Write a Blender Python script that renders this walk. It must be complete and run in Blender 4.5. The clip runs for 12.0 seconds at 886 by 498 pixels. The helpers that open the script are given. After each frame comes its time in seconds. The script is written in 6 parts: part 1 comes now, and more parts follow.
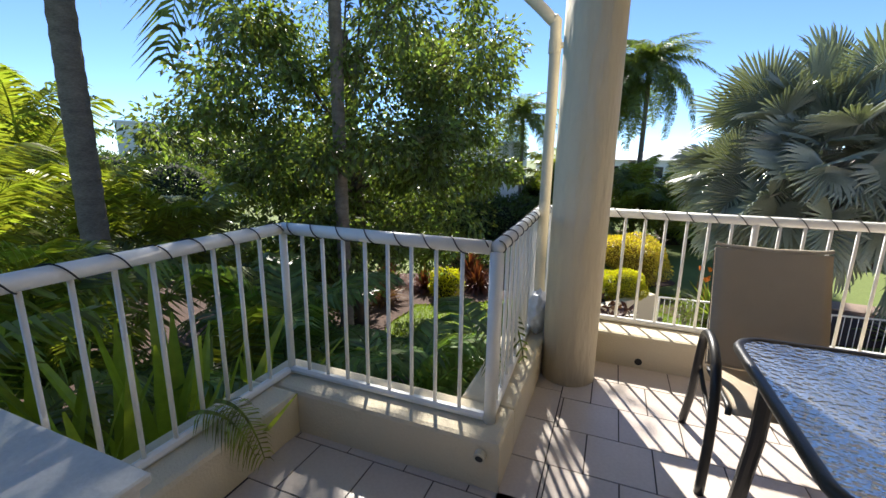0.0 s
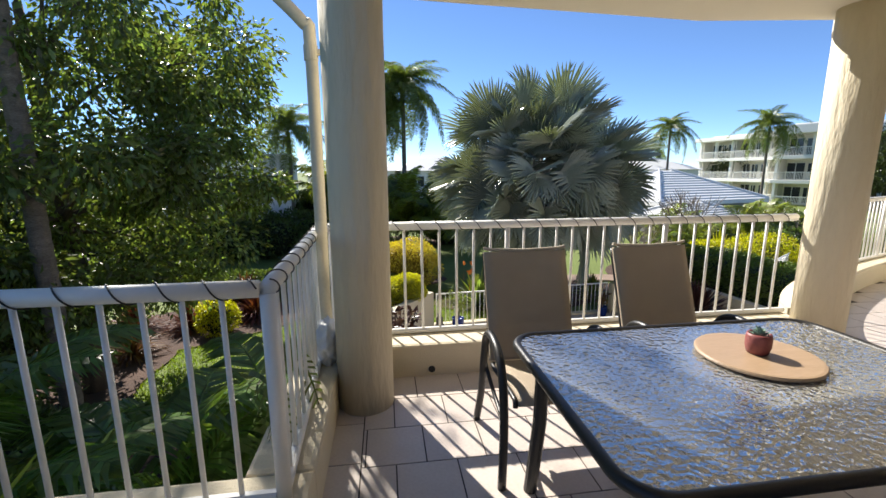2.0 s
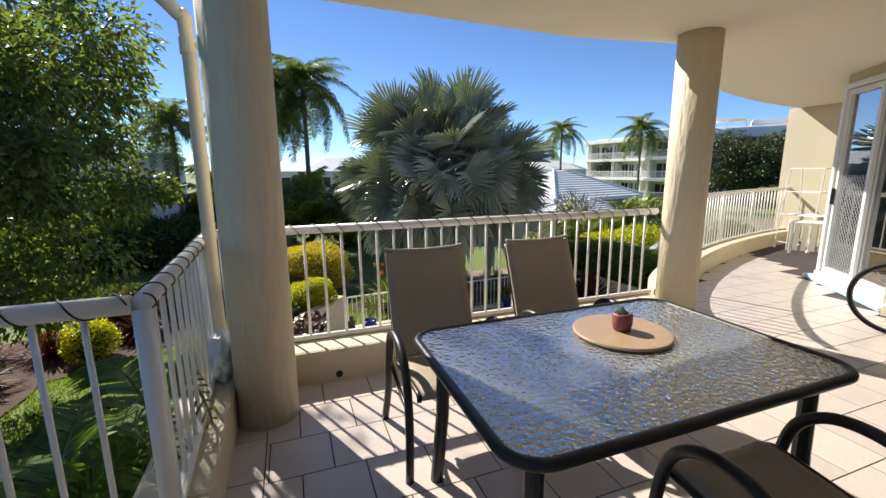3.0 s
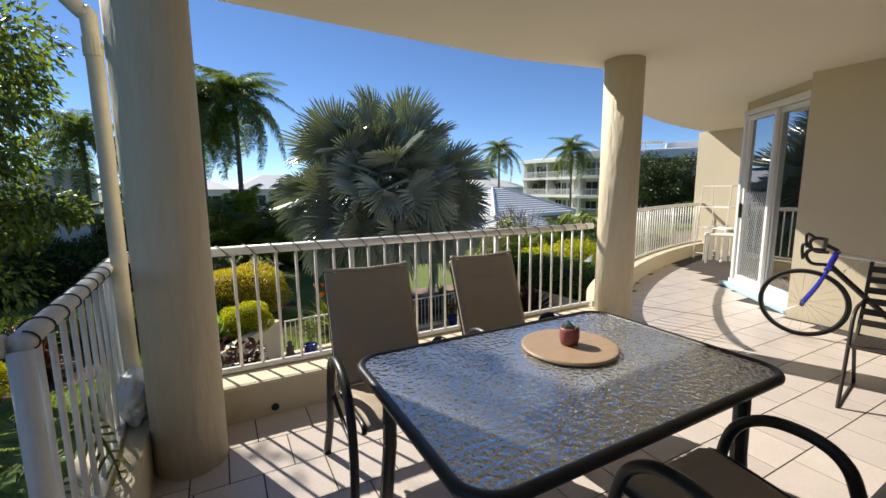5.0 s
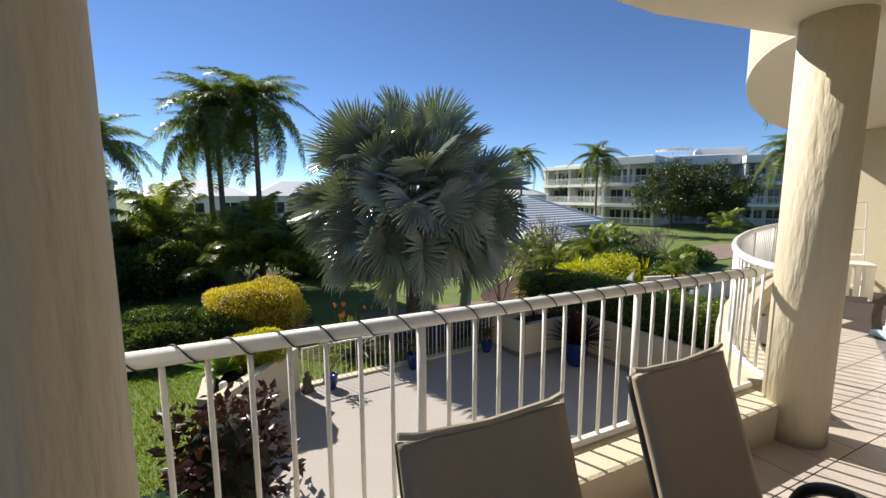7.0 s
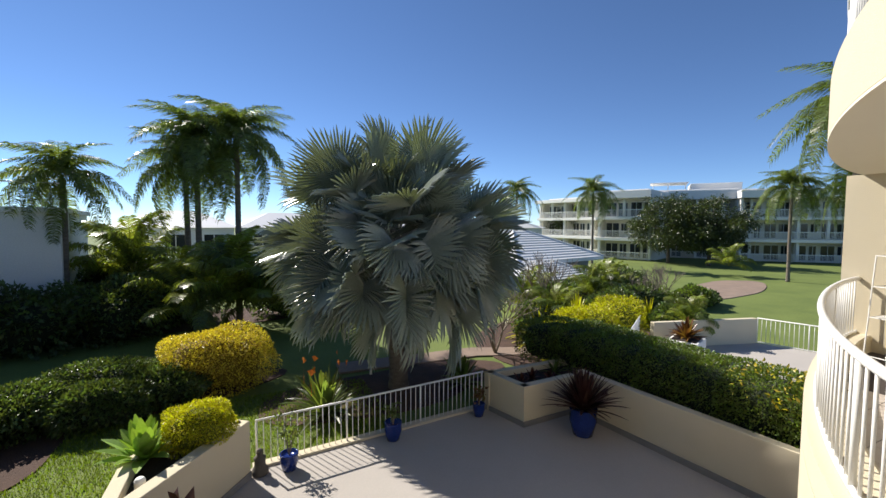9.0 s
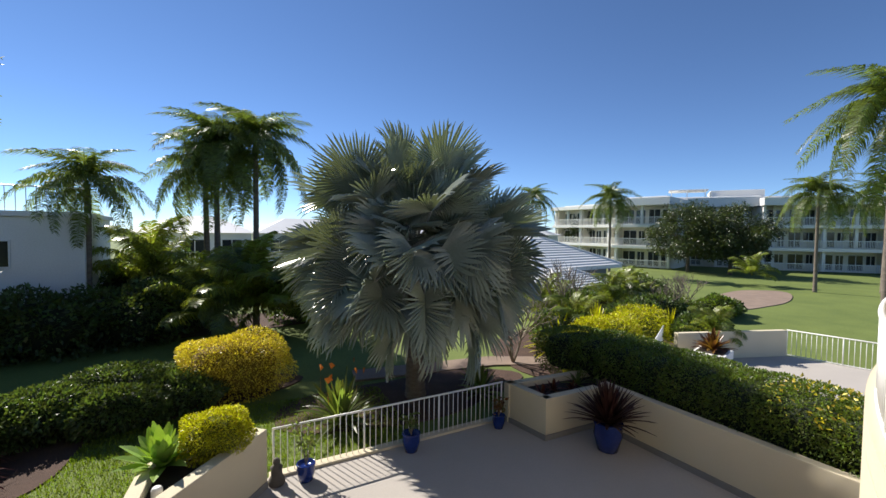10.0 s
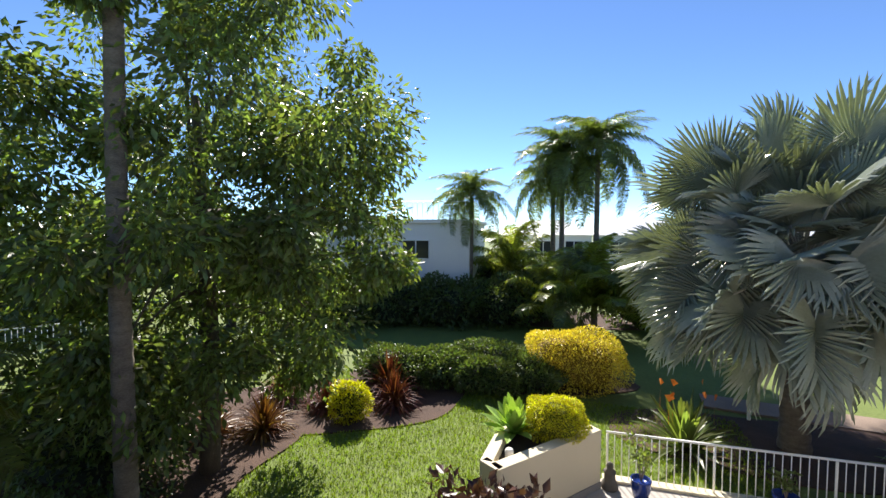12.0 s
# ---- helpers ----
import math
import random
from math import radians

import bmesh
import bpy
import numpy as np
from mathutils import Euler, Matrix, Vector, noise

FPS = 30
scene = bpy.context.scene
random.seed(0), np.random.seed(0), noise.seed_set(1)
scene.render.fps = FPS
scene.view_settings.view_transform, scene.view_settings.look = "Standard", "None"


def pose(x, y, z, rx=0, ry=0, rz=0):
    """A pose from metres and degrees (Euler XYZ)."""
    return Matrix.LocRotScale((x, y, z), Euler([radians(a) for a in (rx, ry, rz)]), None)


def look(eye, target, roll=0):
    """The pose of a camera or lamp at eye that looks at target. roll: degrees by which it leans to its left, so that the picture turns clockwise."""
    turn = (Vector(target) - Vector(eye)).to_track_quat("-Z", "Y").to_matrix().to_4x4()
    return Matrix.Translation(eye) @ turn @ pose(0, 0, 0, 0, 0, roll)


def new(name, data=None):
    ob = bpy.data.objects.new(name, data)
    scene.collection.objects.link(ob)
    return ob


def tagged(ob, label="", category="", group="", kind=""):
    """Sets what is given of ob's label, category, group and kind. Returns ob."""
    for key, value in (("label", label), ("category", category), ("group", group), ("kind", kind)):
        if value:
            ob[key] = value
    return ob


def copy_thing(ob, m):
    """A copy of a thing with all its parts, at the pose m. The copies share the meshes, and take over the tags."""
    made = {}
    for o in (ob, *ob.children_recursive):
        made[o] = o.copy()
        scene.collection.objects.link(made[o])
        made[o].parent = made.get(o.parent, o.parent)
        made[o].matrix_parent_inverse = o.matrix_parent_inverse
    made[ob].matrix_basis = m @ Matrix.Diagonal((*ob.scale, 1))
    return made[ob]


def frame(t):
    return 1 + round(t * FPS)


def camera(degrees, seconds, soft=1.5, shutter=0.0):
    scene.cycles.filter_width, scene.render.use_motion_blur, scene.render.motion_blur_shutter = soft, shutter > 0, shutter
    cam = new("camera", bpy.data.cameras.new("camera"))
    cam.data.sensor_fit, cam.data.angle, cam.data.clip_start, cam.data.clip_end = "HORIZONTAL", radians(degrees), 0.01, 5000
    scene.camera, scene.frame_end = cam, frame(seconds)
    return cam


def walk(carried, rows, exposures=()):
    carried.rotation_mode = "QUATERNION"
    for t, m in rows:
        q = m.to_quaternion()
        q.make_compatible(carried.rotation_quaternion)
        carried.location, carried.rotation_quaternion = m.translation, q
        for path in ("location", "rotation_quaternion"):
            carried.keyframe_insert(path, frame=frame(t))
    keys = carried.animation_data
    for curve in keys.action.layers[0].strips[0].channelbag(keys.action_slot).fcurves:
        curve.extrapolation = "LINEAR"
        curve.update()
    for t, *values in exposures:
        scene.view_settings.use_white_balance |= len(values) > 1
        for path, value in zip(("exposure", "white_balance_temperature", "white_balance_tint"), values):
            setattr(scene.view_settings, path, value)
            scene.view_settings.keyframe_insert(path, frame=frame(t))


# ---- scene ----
cam = camera(93.5, 12.0)
PATH = [
    (0, (0.003, -0.085, 1.407), (-0.729, 1.727, 0.982), 0.8),
    (0.5, (-0.025, 0.155, 1.405), (-0.615, 2.021, 0.996), 0.7),
    (1, (-0.048, 0.208, 1.415), (-0.381, 2.142, 1.03), 0.4),
    (1.5, (-0.057, 0.171, 1.427), (-0.084, 2.136, 1.055), 0.1),
    (2, (-0.024, 0.149, 1.429), (0.245, 2.097, 1.062), -0.3),
    (2.5, (-0.003, 0.112, 1.437), (0.499, 2.013, 1.07), -0.4),
    (3, (0.027, 0.094, 1.439), (0.703, 1.94, 1.07), -0.5),
    (3.5, (0.039, 0.075, 1.439), (0.853, 1.865, 1.074), -0.6),
    (5.5, (0.051, 0.299, 1.425), (0.984, 2.046, 1.149), -0.6),
    (6, (0.044, 0.666, 1.44), (0.95, 2.428, 1.162), -0.5),
    (6.5, (0.118, 1.099, 1.507), (0.995, 2.875, 1.231), -0.4),
    (7, (0.229, 1.589, 1.552), (1.095, 3.373, 1.293), -0.2),
    (8, (0.365, 2.29, 1.665), (1.225, 4.087, 1.475), 0.3),
    (8.5, (0.72, 2.6, 1.752), (1.6, 4.39, 1.605), 0.3),
    (9, (1.032, 2.747, 1.788), (1.924, 4.533, 1.674), 0.3),
    (9.5, (1.136, 2.906, 1.767), (2.041, 4.687, 1.679), 0.4),
    (10, (0.978, 2.979, 1.78), (1.813, 4.795, 1.697), 0.6),
    (10.5, (0.936, 3.05, 1.774), (1.562, 4.948, 1.685), 0.6),
    (11, (0.906, 3.062, 1.77), (1.161, 5.044, 1.679), 0.6),
    (11.5, (0.91, 3.06, 1.772), (0.714, 5.049, 1.684), 0.4),
    (12, (0.971, 3.031, 1.781), (0.3, 4.913, 1.695), 0.3),
]
walk(cam, [(t, look(eye, target, roll)) for t, eye, target, roll in PATH],
     exposures=((0, 1.3), (1.5, 1.12), (3.5, 0.72), (7, 0.55), (10.5, 0.6), (11.0, 0.75), (11.4, 0.9), (12, 1.2)))

# world, sun
SUN_AZ, SUN_EL = 24.5, 39.5
sun_dir = Vector((-math.sin(radians(SUN_AZ)) * math.cos(radians(SUN_EL)),
                  math.cos(radians(SUN_AZ)) * math.cos(radians(SUN_EL)), math.sin(radians(SUN_EL))))
world = bpy.data.worlds.new("world")
scene.world = world
world.use_nodes = True
wt = world.node_tree
sky = wt.nodes.new("ShaderNodeTexSky")
sky.sky_type = "NISHITA"
sky.sun_disc = False
sky.sun_elevation = radians(SUN_EL)
sky.sun_rotation = radians(-SUN_AZ)
sky.air_density, sky.dust_density, sky.ozone_density = 0.6, 0.0, 6.5
wt.links.new(sky.outputs[0], wt.nodes["Background"].inputs[0])
wt.nodes["Background"].inputs[1].default_value = 0.1
sun_data = bpy.data.lights.new("sun", "SUN")
sun_data.energy, sun_data.angle, sun_data.color = 5.0, radians(0.5), (1.0, 0.94, 0.85)
sun_ob = new("sun", sun_data)
sun_ob.matrix_world = look(sun_dir * 40, (0, 0, 0))


# materials
def material(name, color, rough=0.6, vary=0.15, scale=3.0, fine=40.0, bump=0.1, metal=0.0, tint=None, island=0.0,
             objrand=0.0, translucent=0.0, spec=0.5, sheen=0.0, stretch=(1, 1, 1), coat=0.0):
    """A principled material, its colour varied by a broad and a fine noise."""
    m = bpy.data.materials.new(name)
    m.use_nodes = True
    nt = m.node_tree
    n, ln = nt.nodes, nt.links
    p = n["Principled BSDF"]
    tc = n.new("ShaderNodeTexCoord")
    mp = n.new("ShaderNodeMapping")
    mp.inputs["Scale"].default_value = stretch
    ln.new(tc.outputs["Object"], mp.inputs[0])
    a, b = n.new("ShaderNodeTexNoise"), n.new("ShaderNodeTexNoise")
    a.inputs["Scale"].default_value, a.inputs["Detail"].default_value = scale, 5
    b.inputs["Scale"].default_value, b.inputs["Detail"].default_value = fine, 3
    ln.new(mp.outputs[0], a.inputs["Vector"])
    ln.new(mp.outputs[0], b.inputs["Vector"])
    mix = n.new("ShaderNodeMix")
    mix.data_type = "RGBA"
    t = tint or tuple(c * 0.6 for c in color)
    mix.inputs[6].default_value, mix.inputs[7].default_value = (*color, 1), (*t, 1)
    add = n.new("ShaderNodeMath")
    add.operation = "MULTIPLY_ADD"
    ln.new(a.outputs[0], add.inputs[0])
    add.inputs[1].default_value = 1.0
    ln.new(b.outputs[0], add.inputs[2])
    rng = n.new("ShaderNodeMapRange")
    rng.inputs["From Min"].default_value, rng.inputs["From Max"].default_value = 0.7, 1.3
    rng.inputs["To Min"].default_value, rng.inputs["To Max"].default_value = 0.0, min(1.0, vary * 4)
    ln.new(add.outputs[0], rng.inputs[0])
    ln.new(rng.outputs[0], mix.inputs[0])
    out = mix.outputs[2]
    if island or objrand:
        hsv = n.new("ShaderNodeHueSaturation")
        if island:
            src = n.new("ShaderNodeNewGeometry").outputs["Random Per Island"]
        else:
            src = n.new("ShaderNodeObjectInfo").outputs["Random"]
        k = island or objrand
        vr = n.new("ShaderNodeMapRange")
        vr.inputs["To Min"].default_value, vr.inputs["To Max"].default_value = 1 - k, 1 + k
        hr = n.new("ShaderNodeMapRange")
        hr.inputs["To Min"].default_value, hr.inputs["To Max"].default_value = 0.5 - 0.05 * k, 0.5 + 0.05 * k
        ln.new(src, vr.inputs[0])
        ln.new(src, hr.inputs[0])
        ln.new(vr.outputs[0], hsv.inputs["Value"])
        ln.new(hr.outputs[0], hsv.inputs["Hue"])
        ln.new(out, hsv.inputs["Color"])
        out = hsv.outputs[0]
    ln.new(out, p.inputs["Base Color"])
    p.inputs["Roughness"].default_value, p.inputs["Metallic"].default_value = rough, metal
    p.inputs["Specular IOR Level"].default_value = spec
    p.inputs["Coat Weight"].default_value = coat
    p.inputs["Sheen Weight"].default_value = sheen
    if bump:
        bp = n.new("ShaderNodeBump")
        bp.inputs["Strength"].default_value, bp.inputs["Distance"].default_value = bump, 0.02
        ln.new(b.outputs[0], bp.inputs["Height"])
        ln.new(bp.outputs[0], p.inputs["Normal"])
    if translucent:
        tr = n.new("ShaderNodeBsdfTranslucent")
        br = n.new("ShaderNodeMix")
        br.data_type = "RGBA"
        br.blend_type = "MULTIPLY"
        br.inputs[0].default_value = 1.0
        br.inputs[7].default_value = (1.5, 1.6, 0.55, 1)
        ln.new(out, br.inputs[6])
        ln.new(br.outputs[2], tr.inputs[0])
        ms = n.new("ShaderNodeMixShader")
        ms.inputs[0].default_value = translucent
        ln.new(p.outputs[0], ms.inputs[1])
        ln.new(tr.outputs[0], ms.inputs[2])
        ln.new(ms.outputs[0], n["Material Output"].inputs[0])
    return m


M = {}
M["render"] = material("cream_render", (0.68, 0.60, 0.44), 0.85, 0.10, 1.2, 90, 0.25, tint=(0.59, 0.51, 0.36))
M["column"] = material("column_paint", (0.70, 0.62, 0.46), 0.7, 0.14, 2.0, 22, 0.75, tint=(0.60, 0.52, 0.37), stretch=(1, 1, 0.22))
M["ceiling"] = material("ceiling_paint", (0.82, 0.76, 0.63), 0.9, 0.06, 0.8, 120, 0.1, tint=(0.70, 0.64, 0.50))
M["tile"] = material("floor_tile", (0.60, 0.53, 0.47), 0.28, 0.2, 4, 60, 0.05, tint=(0.50, 0.43, 0.38), objrand=0.06)
M["grout"] = material("grout", (0.07, 0.055, 0.05), 0.9, 0.2, 6, 60, 0.2)
M["white"] = material("white_gloss_paint", (0.87, 0.86, 0.83), 0.35, 0.05, 3, 60, 0.05, tint=(0.68, 0.66, 0.60))
M["cord"] = material("dark_cord", (0.015, 0.013, 0.012), 0.5, 0.1, 20, 200, 0.1)
M["pvc"] = material("pipe_paint", (0.66, 0.60, 0.46), 0.5, 0.08, 3, 60, 0.08)
M["slab"] = material("grey_paint", (0.62, 0.62, 0.58), 0.6, 0.1, 3, 60, 0.1)
M["slab_dark"] = material("grey_band_paint", (0.26, 0.25, 0.24), 0.8, 0.1, 3, 60, 0.1)
M["black"] = material("black_powder_coat", (0.018, 0.017, 0.017), 0.4, 0.1, 10, 150, 0.08)
M["sling"] = material("taupe_sling", (0.43, 0.35, 0.255), 0.75, 0.12, 6, 400, 0.3, tint=(0.35, 0.28, 0.20))
M["piping"] = material("taupe_piping", (0.50, 0.43, 0.33), 0.8, 0.1, 6, 300, 0.2)
M["board"] = material("bamboo_board", (0.40, 0.28, 0.18), 0.42, 0.18, 3, 30, 0.06, tint=(0.30, 0.20, 0.12), stretch=(1, 9, 1))
M["terracotta"] = material("dusky_red_ceramic", (0.26, 0.07, 0.065), 0.5, 0.15, 10, 80, 0.1)
M["succulent"] = material("blue_green_succulent", (0.20, 0.30, 0.24), 0.6, 0.2, 20, 80, 0.1)
M["aluminium"] = material("white_door_frame", (0.80, 0.80, 0.78), 0.35, 0.04, 3, 60, 0.02)
M["silver"] = material("galvanised_mesh", (0.62, 0.62, 0.60), 0.35, 0.1, 6, 60, 0.05, metal=0.7)
M["curtain"] = material("sheer_curtain", (0.75, 0.74, 0.70), 0.9, 0.06, 2, 60, 0.1)
M["interior"] = material("interior_wall", (0.55, 0.50, 0.42), 0.9, 0.06, 1, 60, 0.05)
M["blue"] = material("blue_bike_paint", (0.02, 0.025, 0.36), 0.25, 0.08, 8, 80, 0.02, coat=0.6)
M["rubber"] = material("tyre_rubber", (0.02, 0.02, 0.02), 0.75, 0.1, 20, 200, 0.2)
M["rim"] = material("grey_rim", (0.10, 0.10, 0.10), 0.35, 0.1, 10, 80, 0.02, metal=0.5)
M["concrete"] = material("terrace_paving", (0.46, 0.42, 0.38), 0.85, 0.12, 0.9, 40, 0.15, tint=(0.36, 0.33, 0.30))
M["grass"] = material("lawn", (0.155, 0.20, 0.04), 0.9, 0.25, 0.5, 14, 0.6, tint=(0.10, 0.14, 0.025))
M["mulch"] = material("bark_mulch", (0.10, 0.055, 0.038), 0.95, 0.25, 2, 40, 0.9, tint=(0.05, 0.028, 0.02))
M["soil"] = material("planter_soil", (0.045, 0.03, 0.022), 0.95, 0.25, 4, 60, 0.9)
M["path"] = material("path_paving", (0.30, 0.22, 0.17), 0.9, 0.2, 1.5, 30, 0.3)
M["bark"] = material("palm_bark", (0.25, 0.21, 0.17), 0.9, 0.3, 4, 30, 0.9, tint=(0.12, 0.095, 0.075), stretch=(1, 1, 3))
M["bark2"] = material("tree_bark", (0.13, 0.10, 0.075), 0.9, 0.25, 4, 40, 0.8)
LEAF = dict(rough=0.36, vary=0.2, scale=2, fine=20, bump=0.0)
M["leaf_dark"] = material("tree_leaf", (0.155, 0.195, 0.07), island=0.6, translucent=0.5, **LEAF)
M["leaf_far"] = material("far_tree_leaf", (0.07, 0.09, 0.03), island=0.5, translucent=0.3, **LEAF)
M["leaf_shrub"] = material("shrub_leaf", (0.11, 0.15, 0.05), island=0.5, translucent=0.35, **LEAF)
M["leaf_hedge"] = material("hedge_leaf", (0.15, 0.20, 0.04), island=0.5, translucent=0.4, **LEAF)
M["leaf_gold"] = material("golden_leaf", (0.72, 0.57, 0.08), island=0.3, translucent=0.35, **LEAF)
M["leaf_lime"] = material("lime_leaf", (0.54, 0.50, 0.02), island=0.3, translucent=0.42, **LEAF)
M["leaf_palm"] = material("palm_leaflet", (0.165, 0.205, 0.07), 0.36, 0.2, 2, 20, 0.0, island=0.4, translucent=0.52)
M["leaf_yellowpalm"] = material("golden_cane_leaflet", (0.25, 0.28, 0.055), island=0.45, translucent=0.45, **LEAF)
M["leaf_spear"] = material("young_palm_leaf", (0.34, 0.38, 0.06), 0.36, 0.2, 2, 20, 0.0, island=0.4, translucent=0.5)
M["leaf_fern"] = material("glossy_palm_leaflet", (0.16, 0.25, 0.075), 0.28, 0.2, 2, 20, 0.0, island=0.4, translucent=0.4)
M["leaf_silver"] = material("silver_fan_leaf", (0.315, 0.35, 0.305), 0.22, 0.15, 2, 20, 0.0, tint=(0.21, 0.24, 0.19), objrand=0.3, translucent=0.12)
M["leaf_red"] = material("russet_leaf", (0.16, 0.045, 0.028), island=0.5, translucent=0.3, **LEAF)
M["leaf_rust"] = material("rust_brown_leaf", (0.20, 0.09, 0.03), island=0.5, translucent=0.3, **LEAF)
M["leaf_cycad"] = material("maroon_leaf", (0.085, 0.036, 0.03), island=0.4, translucent=0.15, **LEAF)
M["leaf_agave"] = material("bright_agave_leaf", (0.30, 0.45, 0.09), 0.45, 0.15, 3, 20, 0.0, island=0.15, translucent=0.25)
M["flower"] = material("orange_flower", (0.8, 0.22, 0.02), 0.6, 0.1, 5, 30, 0.0)
M["petiole"] = material("pale_petiole", (0.50, 0.50, 0.44), 0.35, 0.2, 6, 40, 0.1)
M["twig"] = material("grey_twig", (0.28, 0.23, 0.18), 0.9, 0.2, 6, 40, 0.1)
# Near-black core: the shade between the leaves is put into its colour.
M["core"] = material("shrub_inner_shade", (0.018, 0.028, 0.010), 0.95, 0.2, 3, 20, 0.6)
# Golden and lime leaf colours darkened to paint in the shade inside.
M["core_gold"] = material("golden_shrub_inner_shade", (0.22, 0.15, 0.02), 0.95, 0.2, 3, 20, 0.6)
M["core_lime"] = material("lime_shrub_inner_shade", (0.14, 0.16, 0.015), 0.95, 0.2, 3, 20, 0.6)
M["glaze"] = material("cobalt_glaze", (0.015, 0.04, 0.22), 0.15, 0.2, 6, 40, 0.03, tint=(0.01, 0.02, 0.12))
M["statue"] = material("weathered_stone", (0.13, 0.115, 0.10), 0.85, 0.2, 8, 60, 0.4)
M["roof"] = material("white_roof_sheet", (0.74, 0.74, 0.73), 0.45, 0.06, 1, 30, 0.05)
M["facade"] = material("facade_paint", (0.78, 0.74, 0.64), 0.85, 0.08, 0.4, 20, 0.1)
M["facade_white"] = material("facade_white", (0.88, 0.86, 0.82), 0.85, 0.08, 0.4, 20, 0.1)
# Facade colour darkened to stand for shade in recesses; no part uses it.
M["shade"] = material("recess_shade", (0.36, 0.32, 0.26), 0.9, 0.08, 0.4, 20, 0.1)


def glass(name, color=(0.9, 0.95, 0.95), rough=0.0, ripple=0.0, thin=True, gloss=0.12):
    """Flat glass: clear with a mirror share that rises at a slant."""
    m = bpy.data.materials.new(name)
    m.use_nodes = True
    n, ln = m.node_tree.nodes, m.node_tree.links
    tr = n.new("ShaderNodeBsdfTransparent")
    tr.inputs[0].default_value = (*color, 1)
    gl = n.new("ShaderNodeBsdfGlossy")
    gl.inputs["Roughness"].default_value = rough
    fr = n.new("ShaderNodeFresnel")
    fr.inputs[0].default_value = 1.5
    ad = n.new("ShaderNodeMath")
    ad.operation = "ADD"
    ad.use_clamp = True
    ad.inputs[1].default_value = gloss
    ms = n.new("ShaderNodeMixShader")
    ln.new(fr.outputs[0], ad.inputs[0])
    ln.new(ad.outputs[0], ms.inputs[0])
    ln.new(tr.outputs[0], ms.inputs[1])
    ln.new(gl.outputs[0], ms.inputs[2])
    ln.new(ms.outputs[0], n["Material Output"].inputs[0])
    return m


M["glass"] = glass("door_glass", (0.55, 0.60, 0.62), 0.0, gloss=0.42)
M["window"] = material("dark_window", (0.03, 0.035, 0.04), 0.08, 0.1, 1, 10, 0.0)


def rippled_glass():
    """Obscure table glass: milky, with a hammered water-like upper face."""
    m = bpy.data.materials.new("rippled_table_glass")
    m.use_nodes = True
    n, ln = m.node_tree.nodes, m.node_tree.links
    tc = n.new("ShaderNodeTexCoord")
    vo = n.new("ShaderNodeTexNoise")
    vo.inputs["Scale"].default_value, vo.inputs["Detail"].default_value = 46, 1.2
    no = n.new("ShaderNodeTexNoise")
    no.inputs["Scale"].default_value, no.inputs["Detail"].default_value = 5, 2
    ln.new(tc.outputs["Object"], vo.inputs["Vector"])
    ln.new(tc.outputs["Object"], no.inputs["Vector"])
    bp = n.new("ShaderNodeBump")
    bp.inputs["Strength"].default_value, bp.inputs["Distance"].default_value = 0.6, 0.012
    ln.new(vo.outputs[0], bp.inputs["Height"])
    tr = n.new("ShaderNodeBsdfTransparent")
    tr.inputs[0].default_value = (0.80, 0.86, 0.84, 1)
    df = n.new("ShaderNodeBsdfDiffuse")
    df.inputs[0].default_value = (0.72, 0.73, 0.70, 1)
    ln.new(bp.outputs[0], df.inputs["Normal"])
    body = n.new("ShaderNodeMixShader")
    body.inputs[0].default_value = 0.45
    ln.new(tr.outputs[0], body.inputs[1])
    ln.new(df.outputs[0], body.inputs[2])
    gl = n.new("ShaderNodeBsdfGlossy")
    gl.inputs["Roughness"].default_value = 0.05
    ln.new(bp.outputs[0], gl.inputs["Normal"])
    fr = n.new("ShaderNodeFresnel")
    fr.inputs[0].default_value = 1.52
    ln.new(bp.outputs[0], fr.inputs["Normal"])
    ad = n.new("ShaderNodeMath")
    ad.operation = "MULTIPLY_ADD"
    ad.use_clamp = True
    ad.inputs[1].default_value, ad.inputs[2].default_value = 3.0, 0.22
    ln.new(fr.outputs[0], ad.inputs[0])
    ms = n.new("ShaderNodeMixShader")
    ln.new(ad.outputs[0], ms.inputs[0])
    ln.new(body.outputs[0], ms.inputs[1])
    ln.new(gl.outputs[0], ms.inputs[2])
    ln.new(ms.outputs[0], n["Material Output"].inputs[0])
    return m


M["ripple"] = rippled_glass()


# mesh helpers
def thing(name, label, category, at=(0, 0, 0), turn=0.0, group="", kind=""):
    ob = new(name)
    ob.empty_display_size = 0.1
    ob.matrix_basis = pose(*at, 0, 0, turn)
    return tagged(ob, label, category, group, kind)


def finish(mesh, mat, smooth=False):
    mesh.materials.append(mat)
    if smooth:
        mesh.polygons.foreach_set("use_smooth", [True] * len(mesh.polygons))
    mesh.update()
    return mesh


def part(name, bm, mat, parent=None, label="", smooth=False):
    """Links a bmesh, or a mesh that is ready, as one object under parent."""
    if isinstance(bm, bmesh.types.BMesh):
        mesh = bpy.data.meshes.new(name)
        bm.to_mesh(mesh)
        bm.free()
        finish(mesh, mat, smooth)
    else:
        mesh = bm
        if not mesh.materials:
            finish(mesh, mat, smooth)
    ob = new(name, mesh)
    if parent:
        ob.parent = parent
    return tagged(ob, label)


def pydata(name, verts, faces, mat, smooth=False):
    mesh = bpy.data.meshes.new(name)
    mesh.from_pydata([tuple(v) for v in verts], [], faces)
    return finish(mesh, mat, smooth)


